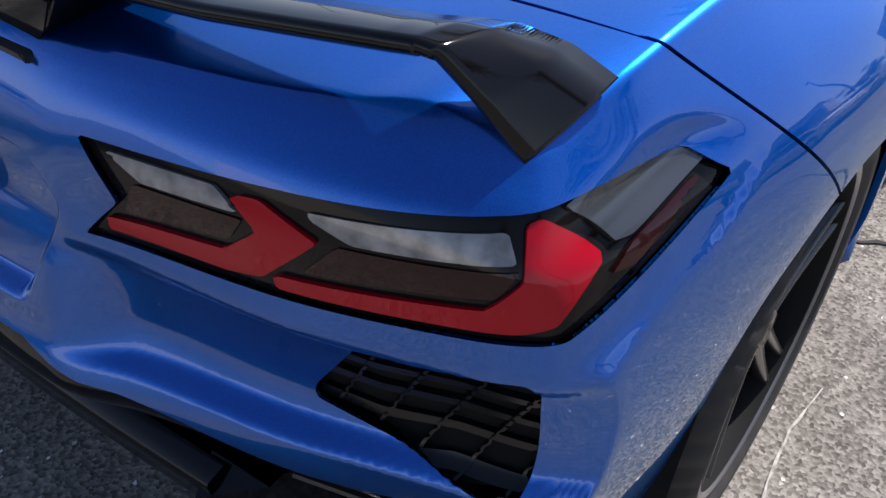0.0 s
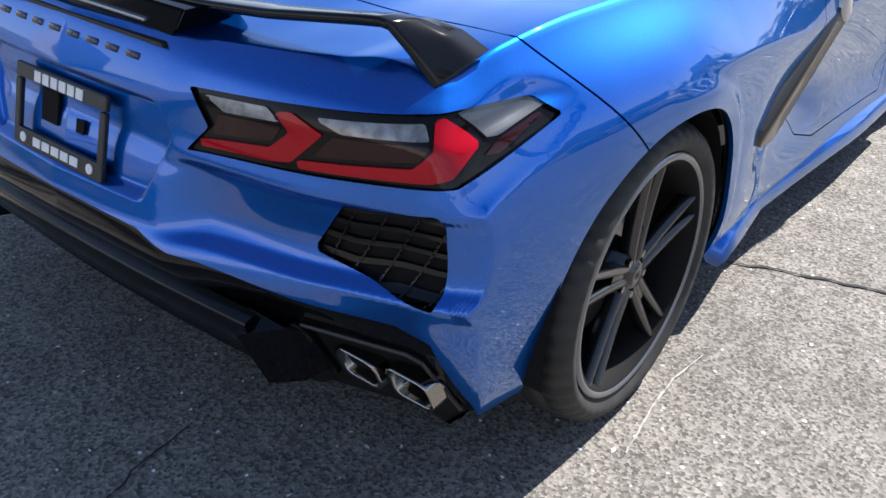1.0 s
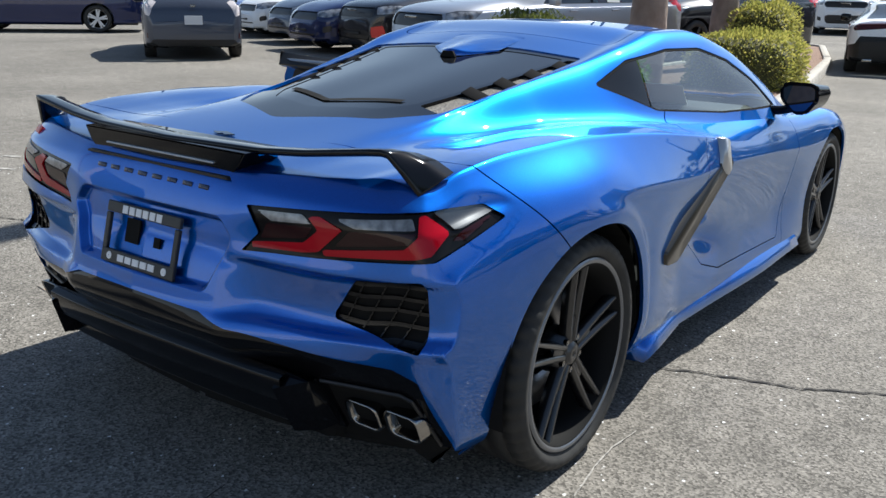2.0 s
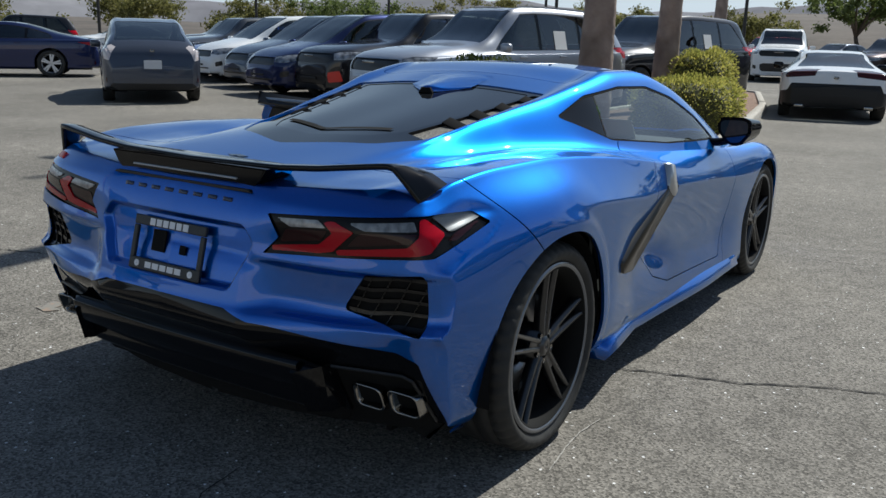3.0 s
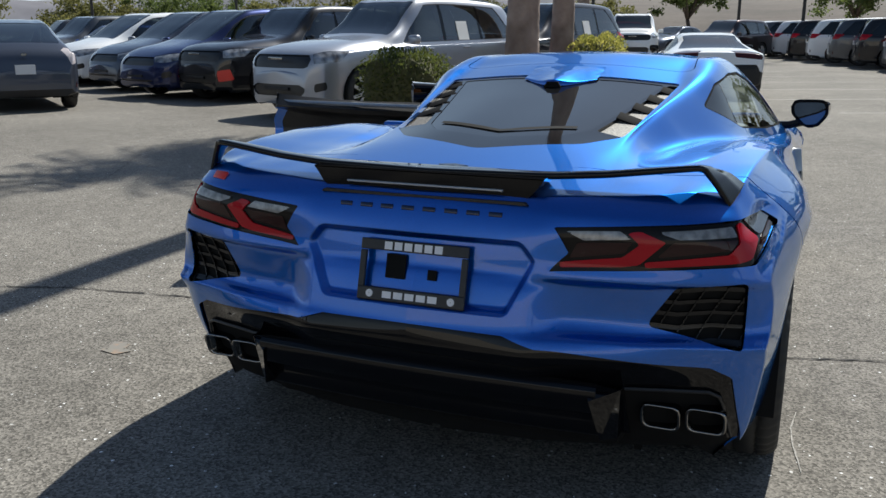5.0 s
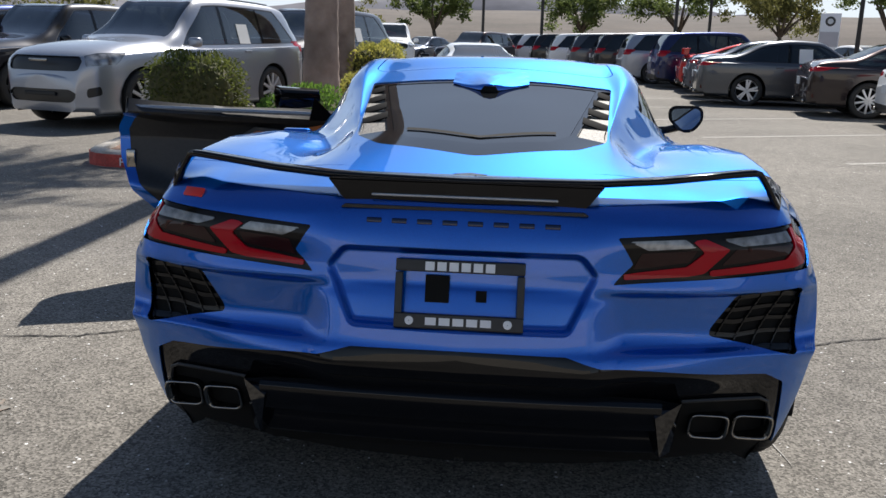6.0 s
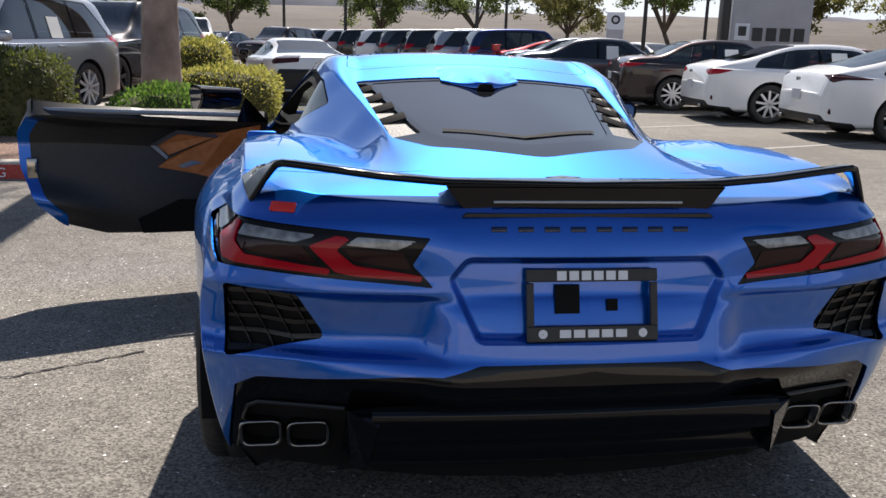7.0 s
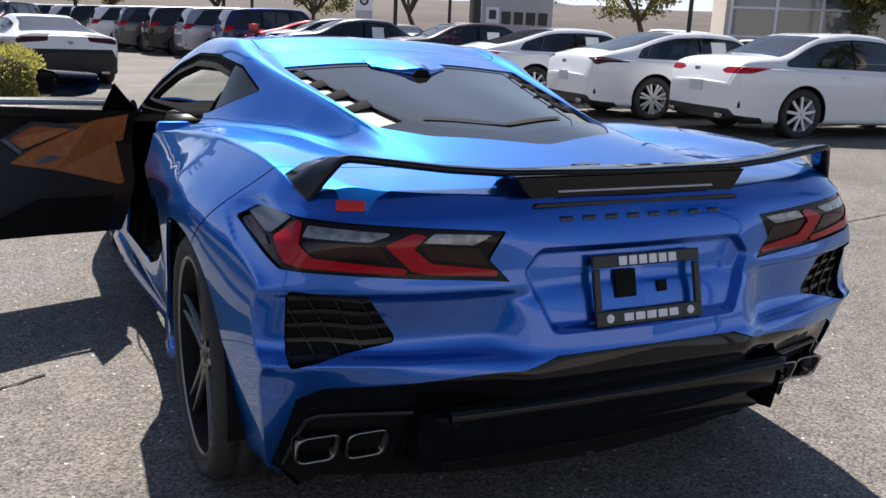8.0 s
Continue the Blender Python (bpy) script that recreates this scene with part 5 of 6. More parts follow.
        for f, nm, mt in ((hl, "head_lamp", LAMP_WHITE), (tl, "tail_lamp", LAMP_PALE if lamps == "upright" else RED_DARK if lamps in ("round", "slim") else RED_LENS)):
            w = allb.cut(f).move(.005)
            if len(w.t):
                part(nm, w if s > 0 else w.mirror(), mt, car)
        mm = box((.20, .12, .14), (s * (hw + .06), Y(K["ws"][0]) - .28, beltf(Y(K["ws"][0]) - .3) + .07), .04, seg=2)
        part("wing_mirror", smooth(mm, 60), paint if not dark_rim else BLACK_GLOSS, car)
        for c in ([Y(.36), Y(.54)] if kind not in ("coupe",) else [Y(.40)]):
            xx = float(np.interp(c, ys, pts[4][0]))
            part("door_handle", smooth(box((.03, .16, .03), (s * (xx + .012), c, float(np.interp(c, ys, sh)) - .035), .01)), paint, car)
            seam = allb.cut(lambda x, y, z: np.minimum.reduce([.004 - np.abs(y - c + .16), np.abs(x) - .5 * hw, beltf(y) - z, z - .30]))
            if len(seam.t):
                sm = seam.move(-.0015)
                part("door_seam", sm if s > 0 else sm.mirror(), BLACK_MATTE, car)
    for f, nm in ((wsf, "windshield"), (rwf, "rear_window")):
        w = allb.cut(lambda x, y, z: f(x, y, z) - .004).move(.006)
        part(nm, sided(w), PANE, car)
    gw = allb.cut(gr).move(.02)
    part("grille", sided(gw.rim(-.02)), GRILLE, car)
    part("lower_grille", sided(allb.cut(gr2).move(.02).rim(-.02)), GRILLE, car)
    for s in (1, -1):
        w = allb.cut(front(((.80, .235), (.78, .30), (1.02, .32), (1.06, .26)))).move(-.002)
        if len(w.t):
            part("fog_lamp", w if s > 0 else w.mirror(), GRILLE, car)
    if kind in ("suv", "pickup"):
        part("badge_bar", smooth(box((.32, .02, .035), (0, Y(1) + .03, (hz - .035) * H), .008)), CHROME, car)
    part("lower_bumper", sided(allb.cut(lo).move(.004).rim(.02)), PLASTIC, car)
    for s in (1, -1):
        w = allb.cut(corner(((.93, low + .015), (.955, low + .075), (.985, low + .075), (1.0, low + .01)), hw, Y(0), H)).move(-.003)
        if len(w.t) and lamps != "round":
            part("reflector", w if s > 0 else w.mirror(), RED_DARK, car)
        if kind in ("sedan", "fastback", "coupe"):
            w = allb.cut(fbox(.60 * hw, .60 * hw + .007, Y(0) - .3, Y(0) + .06, .44 * H, .76 * H)).move(-.002)
            if len(w.t):
                part("trunk_seam", w if s > 0 else w.mirror(), BLACK_MATTE, car)
            part("exhaust_tip", smooth(box((.16, .05, .07), (s * .62 * hw, Y(0) - .035, .20 * H), .02, seg=2)), CHROME, car)
    part("crest", smooth(box((.09, .010, .05), (0, Y(0) - .050, .62 * H), .02)), CHROME, car)
    if plate:
        part("rear_plate", box((.30, .012, .15), (0, Y(0) - .056, .46 * H if kind != "suv" else .5 * H), .003), PLATE_MARK, car)
    part("front_plate_bar", box((.55, .03, .05), (0, Y(1) + .035, .26 * H), .01), PLASTIC, car)
    if accent:
        for s in (1, -1):
            w = allb.cut(front(((.66, .22), (.62, .33), (.96, .35), (1.04, .24)))).move(-.004)
            if len(w.t):
                part("red_trim", w if s > 0 else w.mirror(), RED_BADGE, car)
    if rails:
        for s in (1, -1):
            part("roof_rail", tube([(s * .56 * hw, Y(t), float(topf(Y(t))) + .025) for t in np.linspace(.14, .50, 8)], .014, 6), GREY_TRIM, car)
    if spoiler:
        part("spoiler", smooth(box((W * .72, .22, .025), (0, Y(.035), .86 * H), .01)), paint, car)
        for s in (1, -1):
            part("spoiler_post", box((.03, .14, .17), (s * W * .33, Y(.035), .80 * H), .008), paint, car)
    ub_ = box((W * .80, L * .86, .12), (0, Y(.5), .27), .03)
    part("underbody", ub_, BLACK_MATTE, car)
    for yy in (0, wb):
        for s in (1, -1):
            wmx = pose(s * (hw - .125), yy, r, 0, 0, 0 if s > 0 else 180)
            ty, rm, bk = parked_wheel(r, spokes, dark_rim)
            t = part("wheel", ty, RUBBER, car, m=wmx)
            part("rim", rm, RIM_SILVER, t)
            part("rim_back", bk, BLACK_MATTE, t)
            lin = bmesh.new()
            prev = None
            for k in range(13):
                a = radians(-20 + k * 220 / 12)
                row = [lin.verts.new((s * xx, yy + (r + .058) * math.cos(a), r + (r + .058) * math.sin(a))) for xx in (hw - .03, .5 * hw)]
                if prev:
                    lin.faces.new((prev[0], prev[1], row[1], row[0]))
                prev = row
            part("arch_liner", lin, BLACK_MATTE, car)
    if paper:
        c = Y(.355) if kind == "suv" else Y(K["pil"][-1] + .07) if paper > 0 else Y(K["pil"][0] - .08)
        for s in (1, -1):
            zb = float(beltf(c)) + .03
            w = allb.cut(lambda x, y, z: np.abs(x) - .28 * W).cut(lambda x, y, z: y - c + .14).cut(lambda x, y, z: c + .14 - y).cut(lambda x, y, z: z - zb).cut(lambda x, y, z: min(zb + .30, float(topf(c)) - .12) - z).move(-.002)
            if len(w.t):
                part("window_sticker", w if s > 0 else w.mirror(), PAPER, car, "white paper sheet in the window")
    return car


def paints(name, c, metal=.4, rough=.35):
    return MATS.get(name) or car_paint(name, c, metal, rough)


P_SILVER = paints("silver_paint", (.36, .375, .415), .6)
P_WHITE = paints("white_paint", (.78, .79, .80), .0, .4)
P_BLACK = paints("black_paint", (.010, .010, .012), .2)
P_NAVY = paints("navy_paint", (.012, .020, .075), .5)
P_SLATE = paints("slate_paint", (.060, .070, .095), .5)
P_GREY = paints("grey_paint", (.085, .090, .10), .6)
P_RED = paints("red_paint", (.42, .012, .015), .3)
P_BLUE = paints("mid_blue_paint", (.02, .06, .30), .5)
P_BROWN = paints("dark_brown_paint", (.028, .020, .020), .4)

LEFT, RIGHT = "cars in the row facing the aisle", "cars in the row backing onto the aisle"
SUVS, SEDS, VANS = (4.75, 1.88, 1.70), (4.80, 1.84, 1.45), (5.17, 2.00, 1.72)
parked_car("suv", "suv", (5.10, 1.92, 1.80), 3.04, .92, .39, P_SILVER, (-5.0, 12.1, 0), 162, "silver three-row SUV with a paper in its window", 10, False, None, 1, LEFT, rails=True)
parked_car("suv", "suv", (5.11, 1.94, 1.76), 3.04, .95, .395, P_BLACK, (-8.2, 14.4, 0), 162, "black SUV with red trim low on its nose", 6, True, None, 0, LEFT, accent=True)
parked_car("minivan", "minivan", VANS, 3.09, 1.0, .37, P_NAVY, (-9.75, 14.7, 0), 162, "dark navy minivan with bright nose trim", 5, False, None, 0, LEFT)
parked_car("minivan", "minivan", VANS, 3.09, 1.0, .37, P_SLATE, (-11.9, 16.1, 0), 162, "dark slate minivan facing the aisle", 5, False, None, 0, LEFT)
parked_car("minivan", "minivan", VANS, 3.09, 1.0, .37, P_WHITE, (-14.3, 17.2, 0), 162, "white minivan facing the aisle", 5, False, None, 0, LEFT)
parked_car("sedan", "sedan", SEDS, 2.8, .93, .335, P_BLUE, (-16.1, 17.8, 0), 162, "bright blue sedan facing the aisle", 5, False, None, 0, LEFT)
parked_car("suv", "suv", SUVS, 2.78, .92, .36, P_GREY, (-18.4, 19.2, 0), 162, "dark grey SUV facing the aisle", 5, True, None, 0, LEFT)
parked_car("suv", "suv", (5.15, 2.0, 1.88), 3.0, .95, .40, P_BLACK, (-4.3, 18.0, 0), 162, "black SUV with a paper in its window", 6, True, None, 1, LEFT)
parked_car("hatchback", "hatchback", (4.48, 1.745, 1.49), 2.70, .93, .31, P_SLATE, (-11.4, 8.4, 0), 54, "slate blue hatchback with pale upright tail lamps", 7, False, "upright", lower=.24)
parked_car("coupe", "coupe", (4.78, 1.91, 1.38), 2.72, .90, .345, P_NAVY, (-19.6, 11.9, 0), 140, "dark blue coupe seen from its side", 5, False)
parked_car("sports_coupe", "coupe", (4.50, 1.88, 1.235), 2.71, 1.0, .345, P_WHITE, (-.75, 15.5, 0), 12, "white sports coupe with dark rear valance", 5, True, "round", lower=.53, plate=False)
parked_car("pickup_truck", "pickup", (5.85, 2.03, 1.90), 3.64, .97, .41, P_WHITE, (-5.8, 35.0, 0), 190, "white pickup truck facing the aisle", 6, False)
row = [("sedan", "sedan", P_GREY, (5.15, 18.2), "dark grey sedan with paper in its window", 5, 1, None), ("sedan", "sedan", P_BROWN, (6.72, 15.4), "near-black sedan with red tail lamps", 10, 1, None),
       ("sedan", "fastback", P_WHITE, (7.38, 12.72), "white sedan with paper in its window", 9, 1, "short"), ("sedan", "fastback", P_WHITE, (7.77, 9.72), "white fastback sedan with dark outlets", 7, 1, "slim"),
       ("sedan", "sedan", P_WHITE, (8.4, 7.3), "white sedan with wide red tail lamps", 9, 0, "sedan"), ("sedan", "sedan", P_SLATE, (5.35, 20.6), "dark slate sedan backing onto the aisle", 5, 0, None),
       ("fastback_car", "fastback", P_RED, (5.6, 23.1), "red fastback with a tall spoiler", 7, 1, "slim")]
for name, kind, pt, at, label, sp, pap, lmp in row:
    parked_car(name, kind, SEDS if kind == "sedan" else (4.83, 1.87, 1.40), 2.82, .90, .34, pt, (*at, 0), -97, label, sp, False, lmp, pap, RIGHT, lower=.27 if lmp else None, spoiler="tall spoiler" in label)
for k, (pt, label) in enumerate(((P_NAVY, "dark blue SUV seen from behind"), (P_SILVER, "silver SUV seen from behind"), (P_BLACK, "near-black SUV with red tail lamps seen from behind"), (P_GREY, "grey SUV seen from behind"),
                                 (P_WHITE, "white SUV seen from behind"), (P_BLACK, "black SUV seen from behind"), (P_WHITE, "white SUV far along the row"), (P_GREY, "grey SUV far along the row"))):
    parked_car("suv", "suv", SUVS, 2.78, .92, .36, pt, (5.1 - .75 * k, 25.6 + 2.62 * k, 0), -88, label, 5, k % 2 == 0, None, 0, RIGHT)
for x, y, tn, kind, pt, label in ((-8, 46, 150, "suv", P_RED, "red SUV at the far side"), (-4.8, 47, 150, "sedan", P_SLATE, "dark slate sedan at the far side"), (-1.6, 40, 150, "suv", P_BROWN, "dark brown SUV at the far side"), (.2, 46, 150, "suv", P_WHITE, "white SUV at the far side"), (-12.5, 44, 150, "sedan", P_NAVY, "navy sedan at the far side"),
                                  (-26, 26, 150, "suv", P_GREY, "grey SUV at the far side"), (-29, 23, 150, "sedan", P_WHITE, "white sedan at the far side"), (-32, 20, 150, "suv", P_BLACK, "black SUV beyond the coupe"),
                                  (-23, 29, 150, "suv", P_SILVER, "silver SUV at the far side"), (-20, 32, 150, "sedan", P_WHITE, "white sedan beyond the row"),
                                  (13, 31, 20, "sedan", P_WHITE, "white sedan beyond the sign"), (16.5, 29.5, 20, "suv", P_RED, "red SUV beyond the sign"), (20, 28, 20, "sedan", P_RED, "red sedan beyond the sign"),
                                  (23.5, 26.5, 20, "suv", P_WHITE, "white SUV near the building"), (27, 25, 20, "sedan", P_WHITE, "white sedan near the building"), (4, 50, 20, "suv", P_RED, "red SUV in the far row"), (8, 48.5, 20, "suv", P_BROWN, "brown SUV in the far row")):
    parked_car("suv" if kind == "suv" else "sedan", kind, SUVS if kind == "suv" else SEDS, 2.8, .92, .345, pt, (x, y, 0), tn, label, 5, False, group="cars parked far behind")

# ---- planted island with its kerb ----
CONCRETE = grain(mat("kerb_concrete", (0.42, 0.39, 0.35), 0.85), (0.34, 0.31, 0.27), (0.50, 0.47, 0.42), 6, bump=.3, bump_scale=60, dist=.004, second=(40, .8, 1.1))
KERB_RED = grain(mat("kerb_red", (0.45, 0.05, 0.04), 0.7), (0.34, 0.05, 0.04), (0.52, 0.07, 0.05), 8, second=(50, .75, 1.1))
MULCH = grain(mat("mulch", (0.20, 0.12, 0.085), 0.95), (0.10, 0.06, 0.045), (0.34, 0.22, 0.16), 35, bump=.9, bump_scale=40, dist=.02)
BARK = grain(mat("palm_bark", (0.34, 0.26, 0.21), 0.9), (0.26, 0.19, 0.155), (0.42, 0.33, 0.275), 5, bump=.8, bump_scale=14, dist=.02, second=(1.3, .55, 1.1))
TREE_BARK = grain(mat("tree_bark", (0.10, 0.075, 0.055), 0.9), (0.06, 0.045, 0.035), (0.16, 0.12, 0.09), 9, bump=.6, bump_scale=20, dist=.02)


def leaf_mat(name, a, b):
    m = mat(name, a, 0.6, spec=.3)
    g = nd(m, "ShaderNodeNewGeometry")
    mx = nd(m, "ShaderNodeMix")
    mx.data_type = "RGBA"
    mx.inputs["A"].default_value, mx.inputs["B"].default_value = (*a, 1), (*b, 1)
    ln(m, g.outputs["Random Per Island"], mx.inputs["Factor"])
    bs = m.node_tree.nodes["Principled BSDF"]
    ln(m, mx.outputs["Result"], bs.inputs["Base Color"])
    tl_ = nd(m, "ShaderNodeBsdfTranslucent")
    ln(m, mx.outputs["Result"], tl_.inputs["Color"])
    ms = nd(m, "ShaderNodeMixShader", Fac=.5)
    ln(m, bs.outputs[0], ms.inputs[1])
    ln(m, tl_.outputs[0], ms.inputs[2])
    ln(m, ms.outputs[0], m.node_tree.nodes["Material Output"].inputs["Surface"])
    return m


LEAF_OLIVE = leaf_mat("hedge_olive_leaf", (.23, .25, .055), (.48, .43, .11))
LEAF_GREEN = leaf_mat("bush_green_leaf", (.06, .13, .02), (.17, .28, .05))
LEAF_DARK = leaf_mat("bush_dark_leaf", (.055, .075, .02), (.14, .16, .04))
LEAF_PALE = leaf_mat("desert_tree_leaf", (.11, .115, .036), (.23, .215, .075))
LEAF_TREE = leaf_mat("street_tree_leaf", (.07, .10, .028), (.165, .205, .06))
FROND = leaf_mat("palm_frond", (.06, .09, .03), (.14, .17, .06))


def leaves(points, size, seed):
    """A cloud of small pointed leaves at the given places."""
    r = np.random.RandomState(seed)
    n = len(points)
    d = r.normal(size=(n, 3))
    d /= np.linalg.norm(d, axis=1, keepdims=True)
    e = np.cross(d, r.normal(size=(n, 3)))
    e /= np.linalg.norm(e, axis=1, keepdims=True)
    s = size * r.uniform(.6, 1.3, (n, 1))
    v = np.stack([points - d * s, points + e * s * .45, points + d * s, points - e * s * .45], 1).reshape(-1, 3)
    me = bpy.data.meshes.new("leaves")
    me.from_pydata([tuple(a) for a in v], [], [(4 * k, 4 * k + 1, 4 * k + 2, 4 * k + 3) for k in range(n)])
    return me


def hedge(name, at, size, n, leaf, material, label, seed, boxy=3.0, turn=0):
    """A clipped bush: solid dark olive core and thousands of leaves over a rounded block."""
    r = np.random.RandomState(seed)
    thing = tagged(empty(name, pose(*at, 0, 0, turn)), label, "hedge" if boxy > 3 else "bush")
    d = r.normal(size=(n, 3))
    d[:, 2] = np.abs(d[:, 2])
    k = (np.abs(d / np.linalg.norm(d, axis=1, keepdims=True)) ** boxy).sum(1) ** (-1 / boxy)
    u = d / np.linalg.norm(d, axis=1, keepdims=True) * k[:, None]
    rad = r.uniform(.80, 1.03, (n, 1))
    lump = np.array([1 + .13 * noise.noise(Vector(a) * 2.2 + Vector((seed, 0, 0))) for a in u])[:, None]
    p = u * rad * lump * np.array((size[0] / 2, size[1] / 2, size[2]))
    p[:, 2] = np.maximum(p[:, 2], .02)
    part("foliage", leaves(p, leaf, seed), material, thing)
    # solid lump just inside the leaves, darker than they are
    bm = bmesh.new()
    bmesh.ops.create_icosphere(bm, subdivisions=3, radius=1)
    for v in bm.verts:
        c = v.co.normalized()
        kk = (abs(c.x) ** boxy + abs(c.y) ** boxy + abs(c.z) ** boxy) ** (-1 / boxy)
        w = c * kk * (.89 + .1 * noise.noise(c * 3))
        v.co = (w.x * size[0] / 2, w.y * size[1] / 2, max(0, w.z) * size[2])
    part("dark_core", bm, HEDGE_CORE, thing)
    return thing


HEDGE_CORE = grain(mat("dark_core", (0.06, 0.062, 0.02), 0.9), (.03, .034, .010), (.10, .095, .03), 20)

ISLE = [(-4.15, 5.25), (-1.55, 5.15), (-1.05, 5.6), (-.80, 8.4), (-1.25, 11.5), (-2.0, 16.0), (-3.3, 21.0), (-4.6, 21.2), (-3.9, 15.5), (-4.0, 11.0), (-4.5, 7.5)]


def isle_ring(off, z):
    out = []
    p = [Vector((*a, 0)) for a in rounded(ISLE, .45, 5)]
    for k, b in enumerate(p):
        d = (p[(k + 1) % len(p)] - p[k - 1]).normalized()
        out.append(Vector((b.x + d.y * -off, b.y - d.x * -off, z)))
    return out


km = bmesh.new()
rings = [[km.verts.new(c) for c in isle_ring(o, z)] for o, z in ((0, 0), (.01, .12), (.025, .145), (.05, .152), (.15, .152), (.16, .14), (.16, .05))]
for a, c in zip(rings, rings[1:]):
    for k in range(len(a)):
        km.faces.new((a[k], a[(k + 1) % len(a)], c[(k + 1) % len(a)], c[k]))
tagged(part("kerb", smooth(km, 50), CONCRETE), "pale concrete kerb round the planted island", "kerb", kind="structure")
sm_ = bmesh.new()
sm_.faces.new([sm_.verts.new(c) for c in isle_ring(.155, .11)])
bmesh.ops.triangulate(sm_, faces=sm_.faces)
tagged(part("island_soil", sm_, MULCH), "brown mulch of the planted island", "soil", kind="structure")
# red no-parking stretch of the kerb with its painted word
rk = bmesh.new()
front = [c for c in isle_ring(-.006, 0) if c.x < -3.2 and c.y < 6.0] + [Vector((-2.3, 5.178, 0))]
prev = None
for c in front:
    row_ = [rk.verts.new((c.x, c.y, .004)), rk.verts.new((c.x + .004, c.y + .008, .126))]
    if prev:
        rk.faces.new((prev[0], row_[0], row_[1], prev[1]))
    prev = row_
tagged(part("kerb_paint", rk, KERB_RED), "red painted stretch of kerb", "kerb paint", kind="structure")
tx = bpy.data.curves.new("kerb_word", "FONT")
tx.body, tx.size, tx.align_x, tx.extrude = "PARKING", .115, "LEFT", .001
tob = new("kerb_word_curve", tx)
dg = bpy.context.evaluated_depsgraph_get()
tme = bpy.data.meshes.new_from_object(tob.evaluated_get(dg))
bpy.data.objects.remove(tob)
tob2 = part("kerb_word", tme, WHITE_INK, None, "white word painted on the red kerb", pose(-3.72, 5.214, .022, 85, 0, -2.05))
tagged(tob2, "white word painted on the red kerb", "lettering")


def palm(at, h, r0, seed, label, lean=0.0):
    """A palm: swollen ringed trunk, dead skirt and a crown of feathered fronds."""
    rr = random.Random(seed)
    t = tagged(empty("palm_tree", pose(*at)), label, "palm tree", "palms on the island")
    bm = bmesh.new()
    prof, n = [], int(h / .09)
    for k in range(n + 1):
        z = h * k / n
        rad = r0 * (1.12 - .28 * min(1, z / 2.5)) * (1 - .18 * z / h)
        prof.append((z, rad * (1.02 if k % 2 else .985)))
    lathe(prof, 22, "z", bm)
    for v in bm.verts:
        w = 1 + .05 * noise.noise((v.co.x * 4, v.co.y * 4, v.co.z * 3))
        v.co.x, v.co.y = v.co.x * w + .04 * math.sin(v.co.z * .5) + lean * max(0, v.co.z - 2), v.co.y * w
    part("trunk", smooth(bm, 60), BARK, t)
    fr = bmesh.new()
    for k in range(74):
        az, el = rr.uniform(0, 6.283), radians(rr.uniform(-55, 70))
        ln_ = rr.uniform(1.3, 1.9)
        d = Vector((math.cos(az) * math.cos(el), math.sin(az) * math.cos(el), math.sin(el)))
        side = Vector((-math.sin(az), math.cos(az), 0))
        p = Vector((0.04 * math.sin(h * .5) + lean * (h - 2), 0, h))
        prev = None
        for i in range(12):
            q = i / 11
            d2 = (d + Vector((0, 0, -.9 * q))).normalized()
            p = p + d2 * ln_ / 11
            w = .42 * math.sin(min(1, q * 1.25 + .12) * math.pi * .86)
            for s in (1, -1):
                tip = p + side * s * w + d2 * .16 - Vector((0, 0, .10 + .1 * q))
                fr.faces.new([fr.verts.new(c) for c in (p, p + d2 * .085, tip)])
            if prev:
                fr.faces.new([fr.verts.new(c) for c in (prev - side * .012, prev + side * .012, p + side * .010, p - side * .010)])
            prev = p.copy()
    part("crown", fr, FROND, t)
    return t


palm((-2.40, 8.0, .11), 13.0, .215, 3, "palm with thick scarred brown trunk on the island", .19)
palm((-3.15, 12.9, .11), 9.3, .215, 5, "palm with brown trunk beside clipped hedges")
palm((-5.4, 24.0, 0), 6.0, .22, 7, "slender palm beyond the island")
# unseen palms added at the sides as surroundings for reflections
for k, (x, y, h_) in enumerate(((13, 5.5, 8.0), (17, -1.5, 9.0), (11, -10.0, 8.0), (-13, -6.0, 8.5))):
    palm((x, y, 0), h_, .20, 40 + k, "tall palm added out of view at the side of the lot")
hedge("hedge", (-1.85, 10.2, .11), (1.45, 1.5, .70), 10000, .026, LEAF_OLIVE, "low clipped olive-green hedge on the island", 2, 5.0)
hedge("hedge", (-2.55, 13.3, .11), (.95, 1.5, 1.05), 10000, .030, LEAF_OLIVE, "tall yellow-green hedge behind the low one", 8, 5.0)
hedge("bush", (-2.05, 6.0, .11), (1.15, .95, .66), 7000, .024, LEAF_GREEN, "round bright green bush on the island", 5, 2.6)
hedge("bush", (-3.95, 7.9, .11), (1.12, .9, .90), 7000, .026, LEAF_DARK, "dark clipped bush beside the silver SUV", 6, 6.0)


